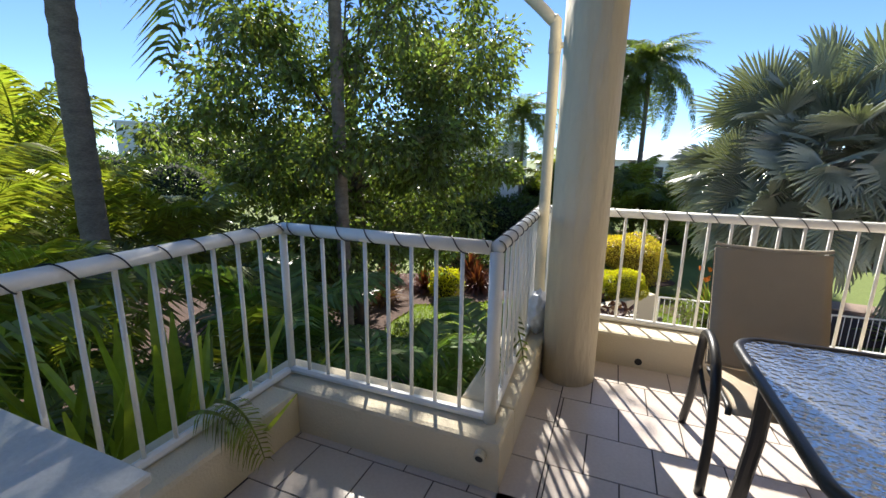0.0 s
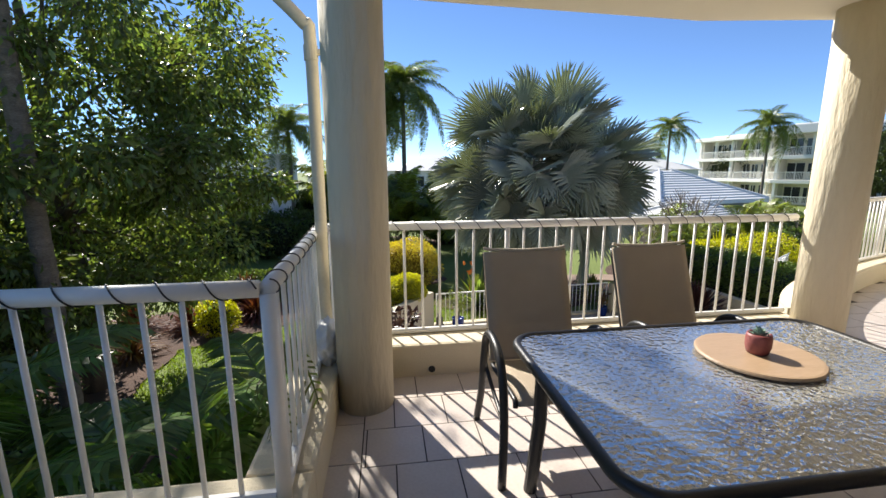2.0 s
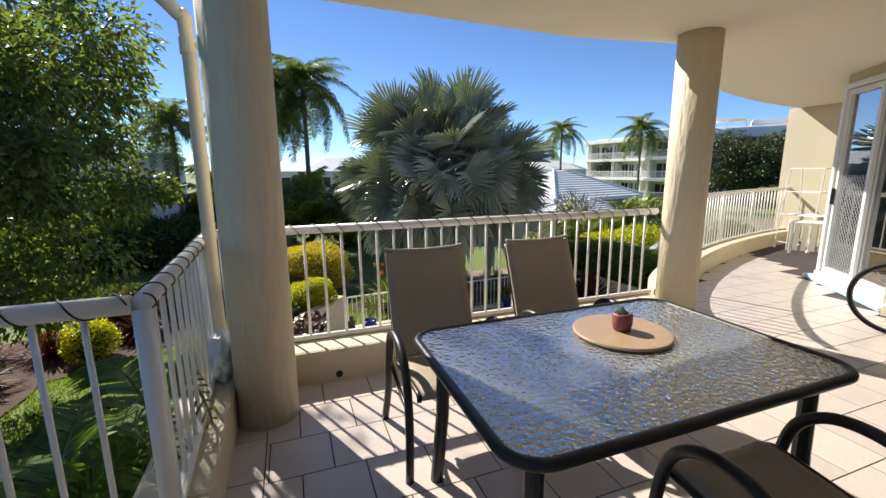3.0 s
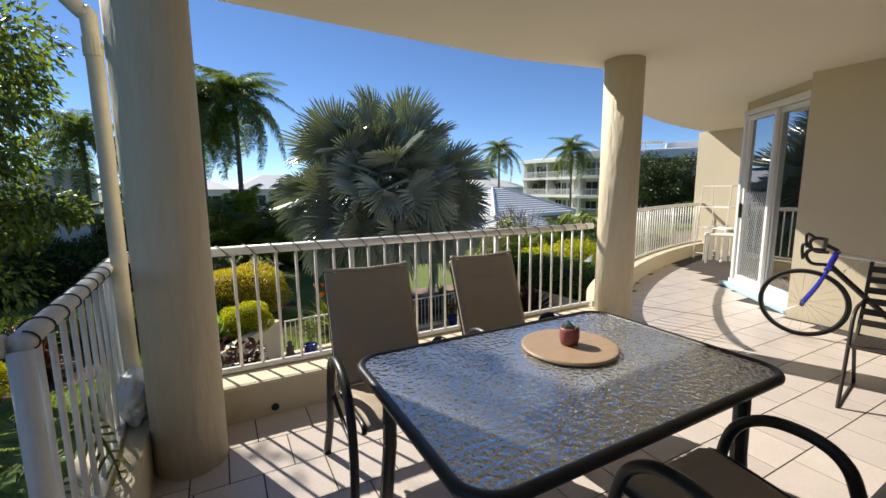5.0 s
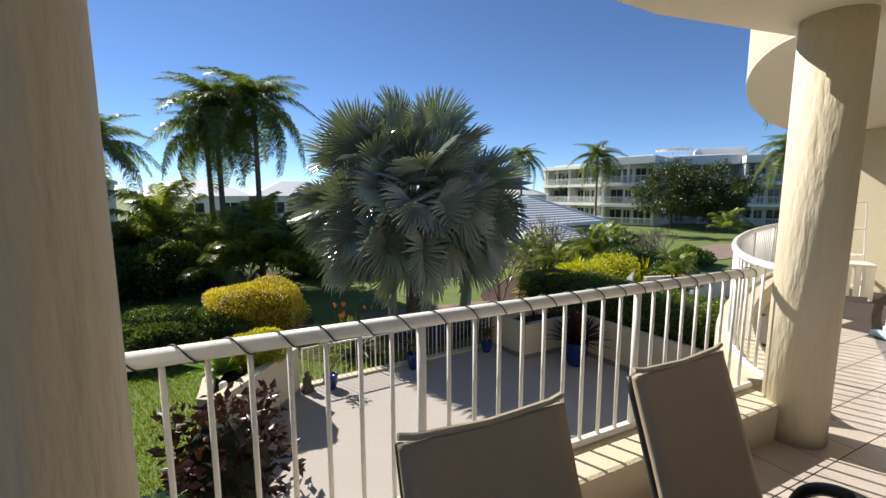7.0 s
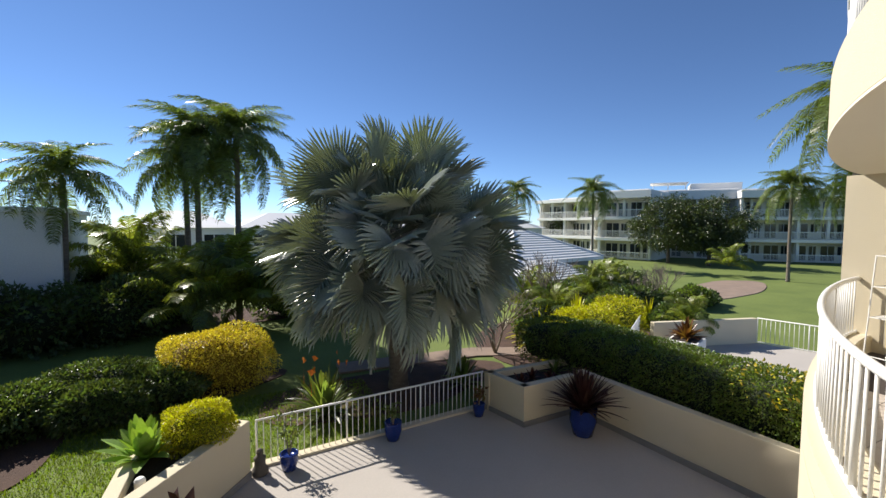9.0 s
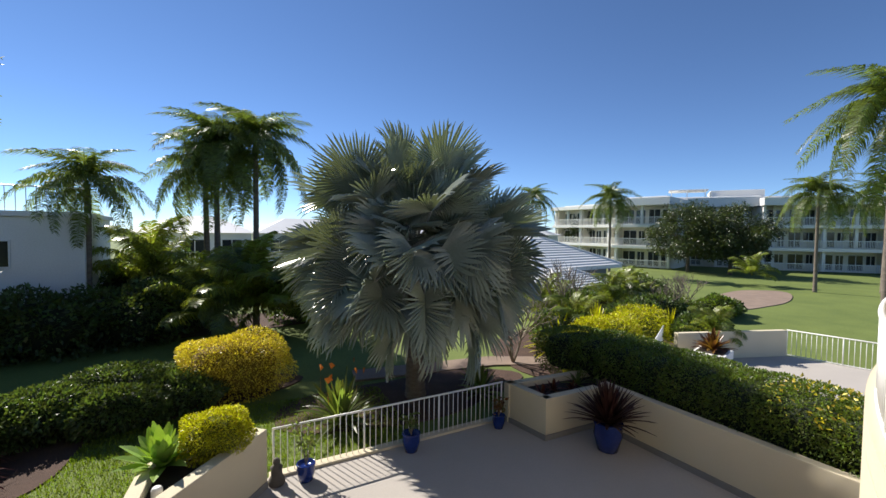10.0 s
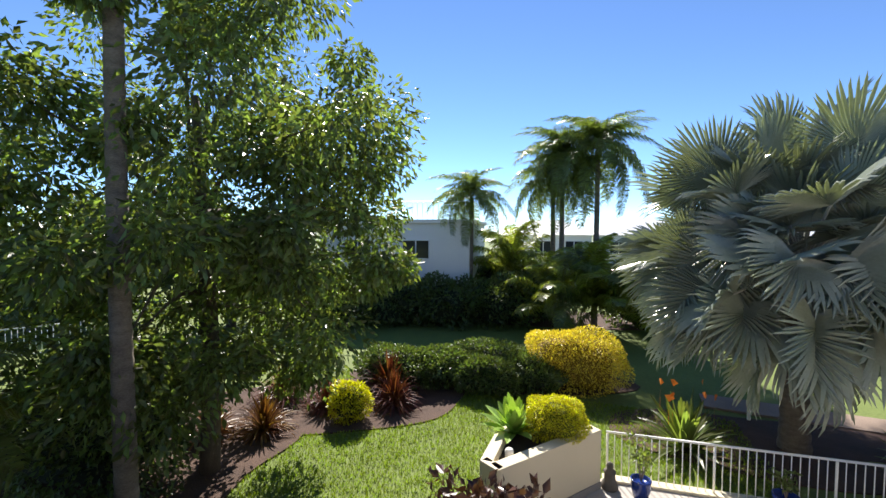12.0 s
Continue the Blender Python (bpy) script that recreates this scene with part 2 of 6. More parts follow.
def box(x0, x1, y0, y1, z0, z1, bevel=0.0, seg=1):
    bm = bmesh.new()
    bmesh.ops.create_cube(bm, size=1)
    bmesh.ops.transform(bm, matrix=Matrix.LocRotScale(((x0 + x1) / 2, (y0 + y1) / 2, (z0 + z1) / 2), None, (x1 - x0, y1 - y0, z1 - z0)), verts=bm.verts)
    if bevel:
        bmesh.ops.bevel(bm, geom=bm.edges[:], offset=bevel, segments=seg, affect="EDGES", profile=0.5)
    return bm


def join(*bms):
    out = bmesh.new()
    for b in bms:
        mesh = bpy.data.meshes.new("tmp")
        b.to_mesh(mesh)
        b.free()
        out.from_mesh(mesh)
        bpy.data.meshes.remove(mesh)
    return out


def prism(pts, z0, z1, bevel=0.0):
    """An upright prism over a plan outline."""
    bm = bmesh.new()
    lo = [bm.verts.new((x, y, z0)) for x, y in pts]
    hi = [bm.verts.new((x, y, z1)) for x, y in pts]
    n = len(pts)
    bm.faces.new(lo[::-1])
    bm.faces.new(hi)
    for i in range(n):
        bm.faces.new((lo[i], lo[(i + 1) % n], hi[(i + 1) % n], hi[i]))
    bmesh.ops.recalc_face_normals(bm, faces=bm.faces)
    if bevel:
        top = [e for e in bm.edges if all(abs(v.co.z - z1) < 1e-6 for v in e.verts)]
        bmesh.ops.bevel(bm, geom=top, offset=bevel, segments=2, affect="EDGES", profile=0.5)
    return bm


def tube(points, radius, seg=10, closed=False, taper=None, caps=True):
    """A round tube along points; taper scales the radius along it."""
    bm = bmesh.new()
    pts = [Vector(p) for p in points]
    n = len(pts)
    rings = []
    up = Vector((0.13, 0.21, 1)).normalized()
    last = None
    for i, p in enumerate(pts):
        if closed:
            d = pts[(i + 1) % n] - pts[i - 1]
        else:
            d = pts[min(i + 1, n - 1)] - pts[max(i - 1, 0)]
        d.normalize()
        a = last if last is not None else (up if abs(d.dot(up)) < 0.95 else Vector((1, 0, 0)))
        a = (a - d * a.dot(d)).normalized()
        last = a
        b = d.cross(a)
        r = radius * (taper[i] if taper else 1.0)
        rings.append([bm.verts.new(p + (a * math.cos(k * math.tau / seg) + b * math.sin(k * math.tau / seg)) * r) for k in range(seg)])
    for i in range(n if closed else n - 1):
        r0, r1 = rings[i], rings[(i + 1) % n]
        for k in range(seg):
            bm.faces.new((r0[k], r0[(k + 1) % seg], r1[(k + 1) % seg], r1[k]))
    if caps and not closed:
        bm.faces.new(rings[0][::-1])
        bm.faces.new(rings[-1])
    bmesh.ops.recalc_face_normals(bm, faces=bm.faces)
    return bm


def lathe(profile, seg=32, at=(0, 0, 0)):
    """A turned body from (radius, height) pairs."""
    bm = bmesh.new()
    rings = [[bm.verts.new((at[0] + r * math.cos(k * math.tau / seg), at[1] + r * math.sin(k * math.tau / seg), at[2] + z)) for k in range(seg)] for r, z in profile]
    for r0, r1 in zip(rings, rings[1:]):
        for k in range(seg):
            bm.faces.new((r0[k], r0[(k + 1) % seg], r1[(k + 1) % seg], r1[k]))
    bm.faces.new(rings[0][::-1])
    bm.faces.new(rings[-1])
    bmesh.ops.recalc_face_normals(bm, faces=bm.faces)
    return bm


def arc(points, steps=6):
    """A smooth curve (Catmull-Rom) through points."""
    p = [Vector(q) for q in points]
    p = [2 * p[0] - p[1], *p, 2 * p[-1] - p[-2]]
    out = []
    for i in range(1, len(p) - 2):
        for s in range(steps):
            t = s / steps
            a, b, c, d = p[i - 1], p[i], p[i + 1], p[i + 2]
            out.append(0.5 * (2 * b + (c - a) * t + (2 * a - 5 * b + 4 * c - d) * t * t + (3 * b - a - 3 * c + d) * t ** 3))
    out.append(p[-2])
    return out


def wall(name, a, b, z0, z1, thick, mat, label, bevel=0.0):
    """A wall of that thickness to the left of the line a-b."""
    d = (Vector(b) - Vector(a)).normalized()
    n = Vector((-d.y, d.x)) * thick
    pts = [a, b, (b[0] + n.x, b[1] + n.y), (a[0] + n.x, a[1] + n.y)]
    return tagged(part(name, prism(pts, z0, z1, bevel), mat), label, "wall", kind="structure")


# ---- balcony structure ----
CEIL, TERRACE, LAWN, BAY_END = 2.55, -2.84, -3.1, 9.2


def edge_y(x, inset=0.0):
    """The balcony's outer edge in plan: straight, then a bay that swells out to the end wall."""
    u = min(1.0, max(0.0, (BAY_END - x) / (BAY_END - 3.45 - inset)))
    return 3.2 - inset + 2.34 * (1 - u ** 1.4) ** (1 / 1.4)


def bay(inset=0.0, x0=3.45, x1=BAY_END, n=40):
    a = x0 + inset
    xs = [a + (x1 - a) * (1 - math.cos(i / n * math.pi / 2)) for i in range(n + 1)]
    return [(x, edge_y(x, inset)) for x in xs]


def slab(name, z0, z1, inset, mat, label):
    pts = [(-1.72 + inset, -2.6), (BAY_END, -2.6), *bay(inset)[::-1], (-0.62 + inset, 3.2 - inset), (-0.62 + inset, 1.72 - inset), (-1.72 + inset, 1.72 - inset)]
    return tagged(part(name, prism(pts, z0, z1), mat), label, name.split("_")[0], kind="structure")


slab("slab_edge", -0.75, -0.02, 0.0, M["render"], "cream rendered edge of the balcony slab")
floor = slab("floor", -0.018, -0.004, 0.06, M["grout"], "tiled balcony floor with dark grout lines")
top = [(-0.1, -2.6), (BAY_END, -2.6), *bay(0.06)[::-1], (2.4, 3.30), (0.6, 3.2), (-0.1, 3.15)]
tagged(part("ceiling", prism(top, CEIL, CEIL + 0.02), M["ceiling"]), "smooth cream painted balcony ceiling", "ceiling", kind="structure")
tagged(part("upper_slab", prism(top, CEIL + 0.024, CEIL + 0.55), M["render"]), "cream rendered curved edge of the balcony above", "slab", kind="structure")
wall("wall_roof", (-0.1, -2.6), (BAY_END, -2.6), CEIL + 0.554, CEIL + 0.7, 0.3, M["render"], "cream rendered parapet above the balcony")

PLINTH = 0.235


def plinth(name, pts):
    return tagged(part(name, prism(pts, -0.004, PLINTH, 0.025), M["render"]), "low cream rendered kerb wall under the railing", "wall", kind="structure")


plinth("wall_kerb_north", [(-0.62, 2.89), (3.31, 2.89), (3.31, 3.2), (-0.62, 3.2)])
plinth("wall_kerb_side", [(-0.62, 1.724), (-0.34, 1.724), (-0.34, 2.886), (-0.62, 2.886)])
plinth("wall_kerb_notch", [(-1.70, 1.43), (-0.34, 1.43), (-0.34, 1.72), (-1.70, 1.72)])
plinth("wall_kerb_west", [(-1.70, -2.6), (-1.40, -2.6), (-1.40, 1.426), (-1.70, 1.426)])
outer, inner = bay(0.0), bay(0.26)
bm = bmesh.new()
cols = []
for (xo, yo), (xi, yi) in zip(outer, inner):
    cols.append([bm.verts.new(v) for v in ((xi, yi, -0.004), (xi, yi, PLINTH - 0.02), (xi + (xo - xi) * 0.08, yi + (yo - yi) * 0.08, PLINTH), (xo, yo, PLINTH), (xo, yo, -0.004))])
for c0, c1 in zip(cols, cols[1:]):
    for i in range(5):
        bm.faces.new((c0[i], c1[i], c1[(i + 1) % 5], c0[(i + 1) % 5]))
bm.faces.new(cols[0])
bm.faces.new(cols[-1])
bmesh.ops.recalc_face_normals(bm, faces=bm.faces)
tagged(part("wall_kerb_bay", bm, M["render"]), "low curved cream kerb wall under the bay railing", "wall", kind="structure")
drain = thing("drain_hole", "dark round drain outlet at the foot of the kerb", "drain", (0.27, 2.888, 0.05))
part("socket", tube([(0, 0.0, 0), (0, -0.006, 0)], 0.024, 14), M["black"], drain)
drain = thing("drain_spout", "cream pipe stub in the kerb corner", "drain", (-0.42, 1.43, 0.17))
part("stub", tube([(0, 0.0, 0), (0, -0.03, -0.005)], 0.026, 14), M["pvc"], drain)
part("bore", tube([(0, -0.03, -0.005), (0, -0.033, -0.006)], 0.017, 12), M["black"], drain)


def column(name, x, y, r, label):
    c = tagged(part(name, lathe([(r, -0.004), (r, CEIL * 0.5), (r, CEIL - 0.001)], 48, (x, y, 0)), M["column"], smooth=False), label, "column", kind="structure")
    c.data.polygons.foreach_set("use_smooth", [len(p.vertices) == 4 for p in c.data.polygons])
    return c


column("column_west", -0.175, 2.612, 0.17, "round cream painted concrete column on the tiles")
column("column_east", 3.37, 2.88, 0.172, "round cream painted concrete column at the bay")

# house walls and the slanting sliding door
wall("wall_house_corner", (5.42, -2.6), (5.42, 2.29), 0, CEIL, -0.0001 - 0.4, M["render"], "cream rendered house wall")
wall("wall_south", (-1.7, -2.6), (5.42, -2.6), -0.004, CEIL, -0.25, M["render"], "cream rendered house wall")
wall("wall_end", (BAY_END, 3.3), (BAY_END, 5.66), -0.004, CEIL, -0.3, M["render"], "cream rendered wall at the end of the balcony")
wall("wall_beside_door", (6.57, 3.44), (BAY_END, 3.44), -0.004, CEIL, -0.25, M["render"], "cream rendered house wall")
wall("wall_below", (-1.7, 1.4), (BAY_END, 1.4), -3.2, -0.75, -0.3, M["render"], "cream rendered wall of the storey below")
K, J = Vector((5.66, 2.29)), Vector((6.57, 3.44))
width = (J - K).length
door_turn = math.degrees(math.atan2(J.y - K.y, J.x - K.x))
wall("wall_over_door", tuple(K), tuple(J), 2.44, CEIL, -0.15, M["render"], "cream rendered strip over the sliding door")
door = thing("door_1", "white aluminium sliding glass door with a diamond security screen", "door", (K.x, K.y, 0), door_turn, kind="structure")
part("sill", box(0, width, -0.12, 0.05, 0.0, 0.1, 0.004), M["aluminium"], door)
part("head", box(0, width, -0.12, 0.03, 2.37, 2.435, 0.004), M["aluminium"], door)
for x in (0, width - 0.06):
    part("jamb", box(x, x + 0.06, -0.12, 0.03, 0.102, 2.368, 0.004), M["aluminium"], door)


def leaf(parent, x0, x1, y, name):
    f = part(name, join(box(x0, x0 + 0.05, y - 0.02, y + 0.02, 0.11, 2.36), box(x1 - 0.05, x1, y - 0.02, y + 0.02, 0.11, 2.36),
                        box(x0 + 0.05, x1 - 0.05, y - 0.02, y + 0.02, 0.11, 0.17), box(x0 + 0.05, x1 - 0.05, y - 0.02, y + 0.02, 2.3, 2.36)), M["aluminium"], parent)
    return f


fixed = leaf(door, 0.07, 0.80, -0.07, "fixed_panel")
pane = part("pane", box(0.12, 0.75, -0.073, -0.067, 0.17, 2.3), M["glass"], fixed)
pane.visible_shadow = False
slide = leaf(door, 0.76, width - 0.065, -0.02, "sliding_panel")
pane = part("pane", box(0.81, width - 0.115, -0.043, -0.037, 0.17, 2.3), M["glass"], slide)
pane.visible_shadow = False
bm = bmesh.new()
x0, x1, z0, z1, s = 0.81, width - 0.115, 0.17, 1.35, 0.075
wires = []
for k in range(-30, 40):
    for sg in (1, -1):
        p = []
        for i in range(60):
            x = x0 + (x1 - x0) * i / 59
            z = z0 + (k * s if sg > 0 else k * s) + sg * (x - x0) * 1.4
            if z0 <= z <= z1:
                p.append((x, -0.01, z))
        if len(p) > 1:
            wires.append(tube([p[0], p[-1]], 0.0028, 4, caps=False))
part("diamond_screen", join(*wires), M["silver"], slide, "silver diamond mesh screen")
part("handle", box(width - 0.10, width - 0.075, 0.0, 0.035, 0.98, 1.18, 0.005), M["black"], slide, "black door handle")
M["paleblue"] = material("pale_blue_paint", (0.42, 0.60, 0.66), 0.6, 0.1, 4, 60, 0.1)
part("threshold", box(-0.05, width + 0.02, 0.054, 0.16, 0.0, 0.05, 0.008), M["paleblue"], door, "pale blue painted threshold")
# the room behind the door
ca, sa = math.cos(radians(door_turn)), math.sin(radians(door_turn))


def inroom(x, y):
    return (K.x + ca * x - sa * y, K.y + sa * x + ca * y)


wall("wall_room_back", inroom(-0.3, -2.2), inroom(width + 0.6, -2.2), 0, CEIL, 0.1, M["interior"], "plain interior wall behind the glass")
tagged(part("floor_room", prism([inroom(-0.4, -2.3), inroom(width + 0.6, -2.3), inroom(width, -0.13), inroom(0, -0.13)], -0.004, 0.06), M["interior"]), "pale interior floor", "floor", kind="structure")
bm = bmesh.new()
row = []
for i in range(61):
    x = 0.05 + 0.66 * i / 60
    y = -0.22 + 0.025 * math.sin(i * 1.05) + 0.008 * math.sin(i * 2.3)
    row.append((bm.verts.new((x, y, 0.12)), bm.verts.new((x, y, 2.36))))
for a, b in zip(row, row[1:]):
    bm.faces.new((a[0], b[0], b[1], a[1]))
cur = thing("curtain", "white sheer curtain drawn behind the glass door", "curtain", (K.x, K.y, 0), door_turn)
part("cloth", bm, M["curtain"], cur, smooth=True)


# ---- railings ----
def along(path, s):
    """The place at the distance s along a plan polyline."""
    for a, b in zip(path, path[1:]):
        d = math.dist(a, b)
        if s <= d + 1e-9:
            k = s / d
            return (a[0] + (b[0] - a[0]) * k, a[1] + (b[1] - a[1]) * k)
        s -= d
    return path[-1]


def length(path):
    return sum(math.dist(a, b) for a, b in zip(path, path[1:]))


def railing(name, path, base, posts, gap, label, topr=0.03, height=0.85, br=0.0098, group="balcony railings", thick=0.022, postr=0.02):
    """A railing on a plan path: a round top rail, a flat foot rail, posts and round balusters."""
    r = thing(name, label, "railing", (*path[0], base), group=group)
    ox, oy = path[0]
    L = length(path)
    topz = height - topr
    pts = [(x - ox, y - oy, topz) for x, y in path]
    part("top_rail", tube(pts, topr, 12), M["white"], r, smooth=True)
    part("foot_rail", tube([(x, y, 0.022) for x, y, z in pts], thick, 8), M["white"], r)
    post_mesh = finish_tube("post", [(0, 0, 0), (0, 0, topz - topr * 0.6)], postr, 10)
    bal_mesh = finish_tube("baluster", [(0, 0, 0.03), (0, 0, topz - topr * 0.7)], br, 8)
    taken = []
    for s in posts:
        x, y = along(path, s)
        o = part("post", post_mesh, M["white"], r)
        o.location = (x - ox, y - oy, 0)
        taken.append(s)
    edges = sorted({0.0, *taken, L})
    for a, b in zip(edges, edges[1:]):
        n = max(1, round((b - a) / gap))
        for i in range(1, n):
            x, y = along(path, a + (b - a) * i / n)
            o = part("baluster", bal_mesh, M["white"], r)
            o.location = (x - ox, y - oy, 0)
    return r


def finish_tube(name, pts, r, seg):
    mesh = bpy.data.meshes.new(name)
    bm = tube(pts, r, seg)
    bm.to_mesh(mesh)
    bm.free()
    return finish(mesh, M["white"], True)


def cord(path, z, r, pitch, label, start=0.0):
    """A thin cable wound round a rail."""
    ox, oy = path[0]
    L = length(path)
    pts = []
    n = int(L / 0.008)
    for i in range(n + 1):
        s = L * i / n
        x, y = along(path, s)
        x2, y2 = along(path, min(L, s + 0.01)) if s < L - 0.011 else (x, y)
        x1, y1 = (x, y) if s < L - 0.011 else along(path, s - 0.01)
        d = math.hypot(x2 - x1, y2 - y1) or 1
        nx, ny = -(y2 - y1) / d, (x2 - x1) / d
        # quick half turns over the rail, with a slack run beneath it
        a = math.tau * (s / pitch + start + 0.06 * math.sin(s * 7))
        pts.append((x - ox + nx * math.cos(a) * r, y - oy + ny * math.cos(a) * r, z + math.sin(a) * r))
    c = thing("cable", label, "cable", (ox, oy, 0), group="light cables on the railings")
    part("strand", tube(pts, 0.0028, 5), M["cord"], c)
    return c


RAIL = 1.075
north = [(-0.46, 3.115), (3.30, 3.115)]
side = [(-0.425, 1.57), (-0.485, 3.09)]
notch = [(-1.56, 1.57), (-0.45, 1.57)]
west = [(-1.56, -2.5), (-1.56, 1.54)]
lab = "white painted steel balcony railing with thin round balusters"
railing("railing", north, PLINTH, [0.053, 1.329, 2.605], 0.1276, lab, height=RAIL - PLINTH)
railing("railing", side, PLINTH, [0.0], 0.122, lab, height=RAIL - PLINTH, postr=0.028)
railing("railing", notch, PLINTH, [0.0], 0.122, lab, height=RAIL - PLINTH)
railing("railing", west, PLINTH, [0.2, 1.48, 2.76], 0.1276, lab, height=RAIL - PLINTH)
bay_path = [(x, y) for x, y in bay(0.08, n=60)]
railing("railing", bay_path, PLINTH, [1.0, 2.3, 3.6, 4.9], 0.122, "white painted steel railing curved round the bay", height=RAIL - PLINTH, br=0.0105)
up_path = [(-0.1, 3.05), (2.4, 3.2), *bay(0.16, n=60)]
railing("railing", up_path, CEIL + 0.554, [1.2, 2.4, 3.6, 4.8, 6.0, 7.2], 0.11, "white painted steel railing of the balcony above", height=0.9, group="upper railings")
for p, st in ((north, 0.1), (side, 0.3), (notch, 0.0), (west, 0.6)):
    cord(p, RAIL - 0.03, 0.034, 0.15, "thin dark cable of fairy lights wound round the rail", st)
pipe = thing("downpipe", "cream painted round downpipe with an offset at the top", "downpipe", (-0.42, 2.79, 0))
pp = arc([(0.10, 0.10, 0.08), (0.10, 0.10, 0.2), (0.03, 0.02, 0.42), (0, 0, 0.55), (0, 0, 1.3), (0, 0, 2.16), (-0.04, 0, 2.27), (-0.30, 0.02, 2.52), (-0.42, 0.02, 2.63)], 8)
part("pipe", tube(pp, 0.036, 16), M["pvc"], pipe, smooth=True)
part("bracket", box(0.03, 0.09, -0.02, 0.02, 2.09, 2.12, 0.004), M["pvc"], pipe)
part("collar", tube([(0, 0, 2.06), (0, 0, 2.14)], 0.041, 16), M["pvc"], pipe)
bench = thing("masonry_bench", "grey painted low masonry block with a panel joint on top", "bench", (-1.40, 0.02, 0))
part("body", box(0.0, 0.34, -1.6, 0.46, -0.004, 0.565, 0.006), M["slab"], bench)
part("lid", box(-0.55, 0.36, 0.20, 0.48, 0.569, 0.60, 0.006), M["slab"], bench)
part("lid", box(-0.55, 0.36, -1.6, 0.194, 0.569, 0.60, 0.006), M["slab"], bench)


# ---- balcony furniture ----
def rounded(x0, x1, y0, y1, r, seg=8):
    out = []
    for cx, cy, a0 in ((x1 - r, y1 - r, 0), (x0 + r, y1 - r, 90), (x0 + r, y0 + r, 180), (x1 - r, y0 + r, 270)):
        for i in range(seg + 1):
            a = radians(a0 + 90 * i / seg)
            out.append((cx + r * math.cos(a), cy + r * math.sin(a)))
    return out


table = thing("dining_table", "black framed patio table with a rippled glass top", "table", (1.22, 1.35, 0))
part("glass_top", prism(rounded(-0.70, 0.70, -0.46, 0.46, 0.10), 0.712, 0.718), M["ripple"], table, "rippled frosted glass top")
part("rim", tube([(x, y, 0.708) for x, y in rounded(-0.715, 0.715, -0.475, 0.475, 0.115, 10)], 0.019, 10, closed=True), M["black"], table, smooth=True)
for sx in (-1, 1):
    for sy in (-1, 1):
        part("leg", tube([(sx * 0.60, sy * 0.37, 0.70), (sx * 0.605, sy * 0.375, 0.35), (sx * 0.63, sy * 0.395, 0.0)], 0.03, 12), M["black"], table)
for sy in (-1, 1):
    part("crossbar", tube([(-0.60, sy * 0.37, 0.66), (0.60, sy * 0.37, 0.66)], 0.014, 8), M["black"], table)
board = thing("serving_board", "round bamboo serving board lying on the glass table", "board", (1.372, 1.468, 0.722))
part("disc", lathe([(0.198, 0.0), (0.206, 0.003), (0.208, 0.010), (0.204, 0.015), (0.195, 0.0165)], 64), M["board"], board)
pot = thing("plant_pot", "small dusky red ceramic pot with a succulent", "plant pot", (1.372, 1.468, 0.739))
part("pot", lathe([(0.030, 0.0), (0.036, 0.003), (0.043, 0.03), (0.043, 0.065), (0.040, 0.078), (0.034, 0.078), (0.032, 0.066), (0.01, 0.064)], 28), M["terracotta"], pot, smooth=True)
verts, faces = [], []
rnd = random.Random(5)
for i in range(26):
    a, e, l = i * 2.4, 0.25 + 1.1 * (i / 26), 0.03 + 0.012 * rnd.random()
    d = Vector((math.cos(a) * math.cos(e), math.sin(a) * math.cos(e), math.sin(e)))
    s = Vector((-math.sin(a), math.cos(a), 0)) * 0.009
    o = Vector((0, 0, 0.07))
    n = len(verts)
    verts += [o - s * 0.4, o + s * 0.4, o + d * l * 0.6 + s, o + d * l, o + d * l * 0.6 - s, o + d * l * 0.5 - d.cross(s).normalized() * 0.006]
    faces += [(n, n + 1, n + 2, n + 4), (n + 4, n + 2, n + 3), (n, n + 4, n + 5), (n + 1, n + 5, n + 2), (n + 5, n + 4, n + 3), (n + 5, n + 3, n + 2)]
part("succulent", pydata("succulent", verts, faces, M["succulent"]), None, pot)


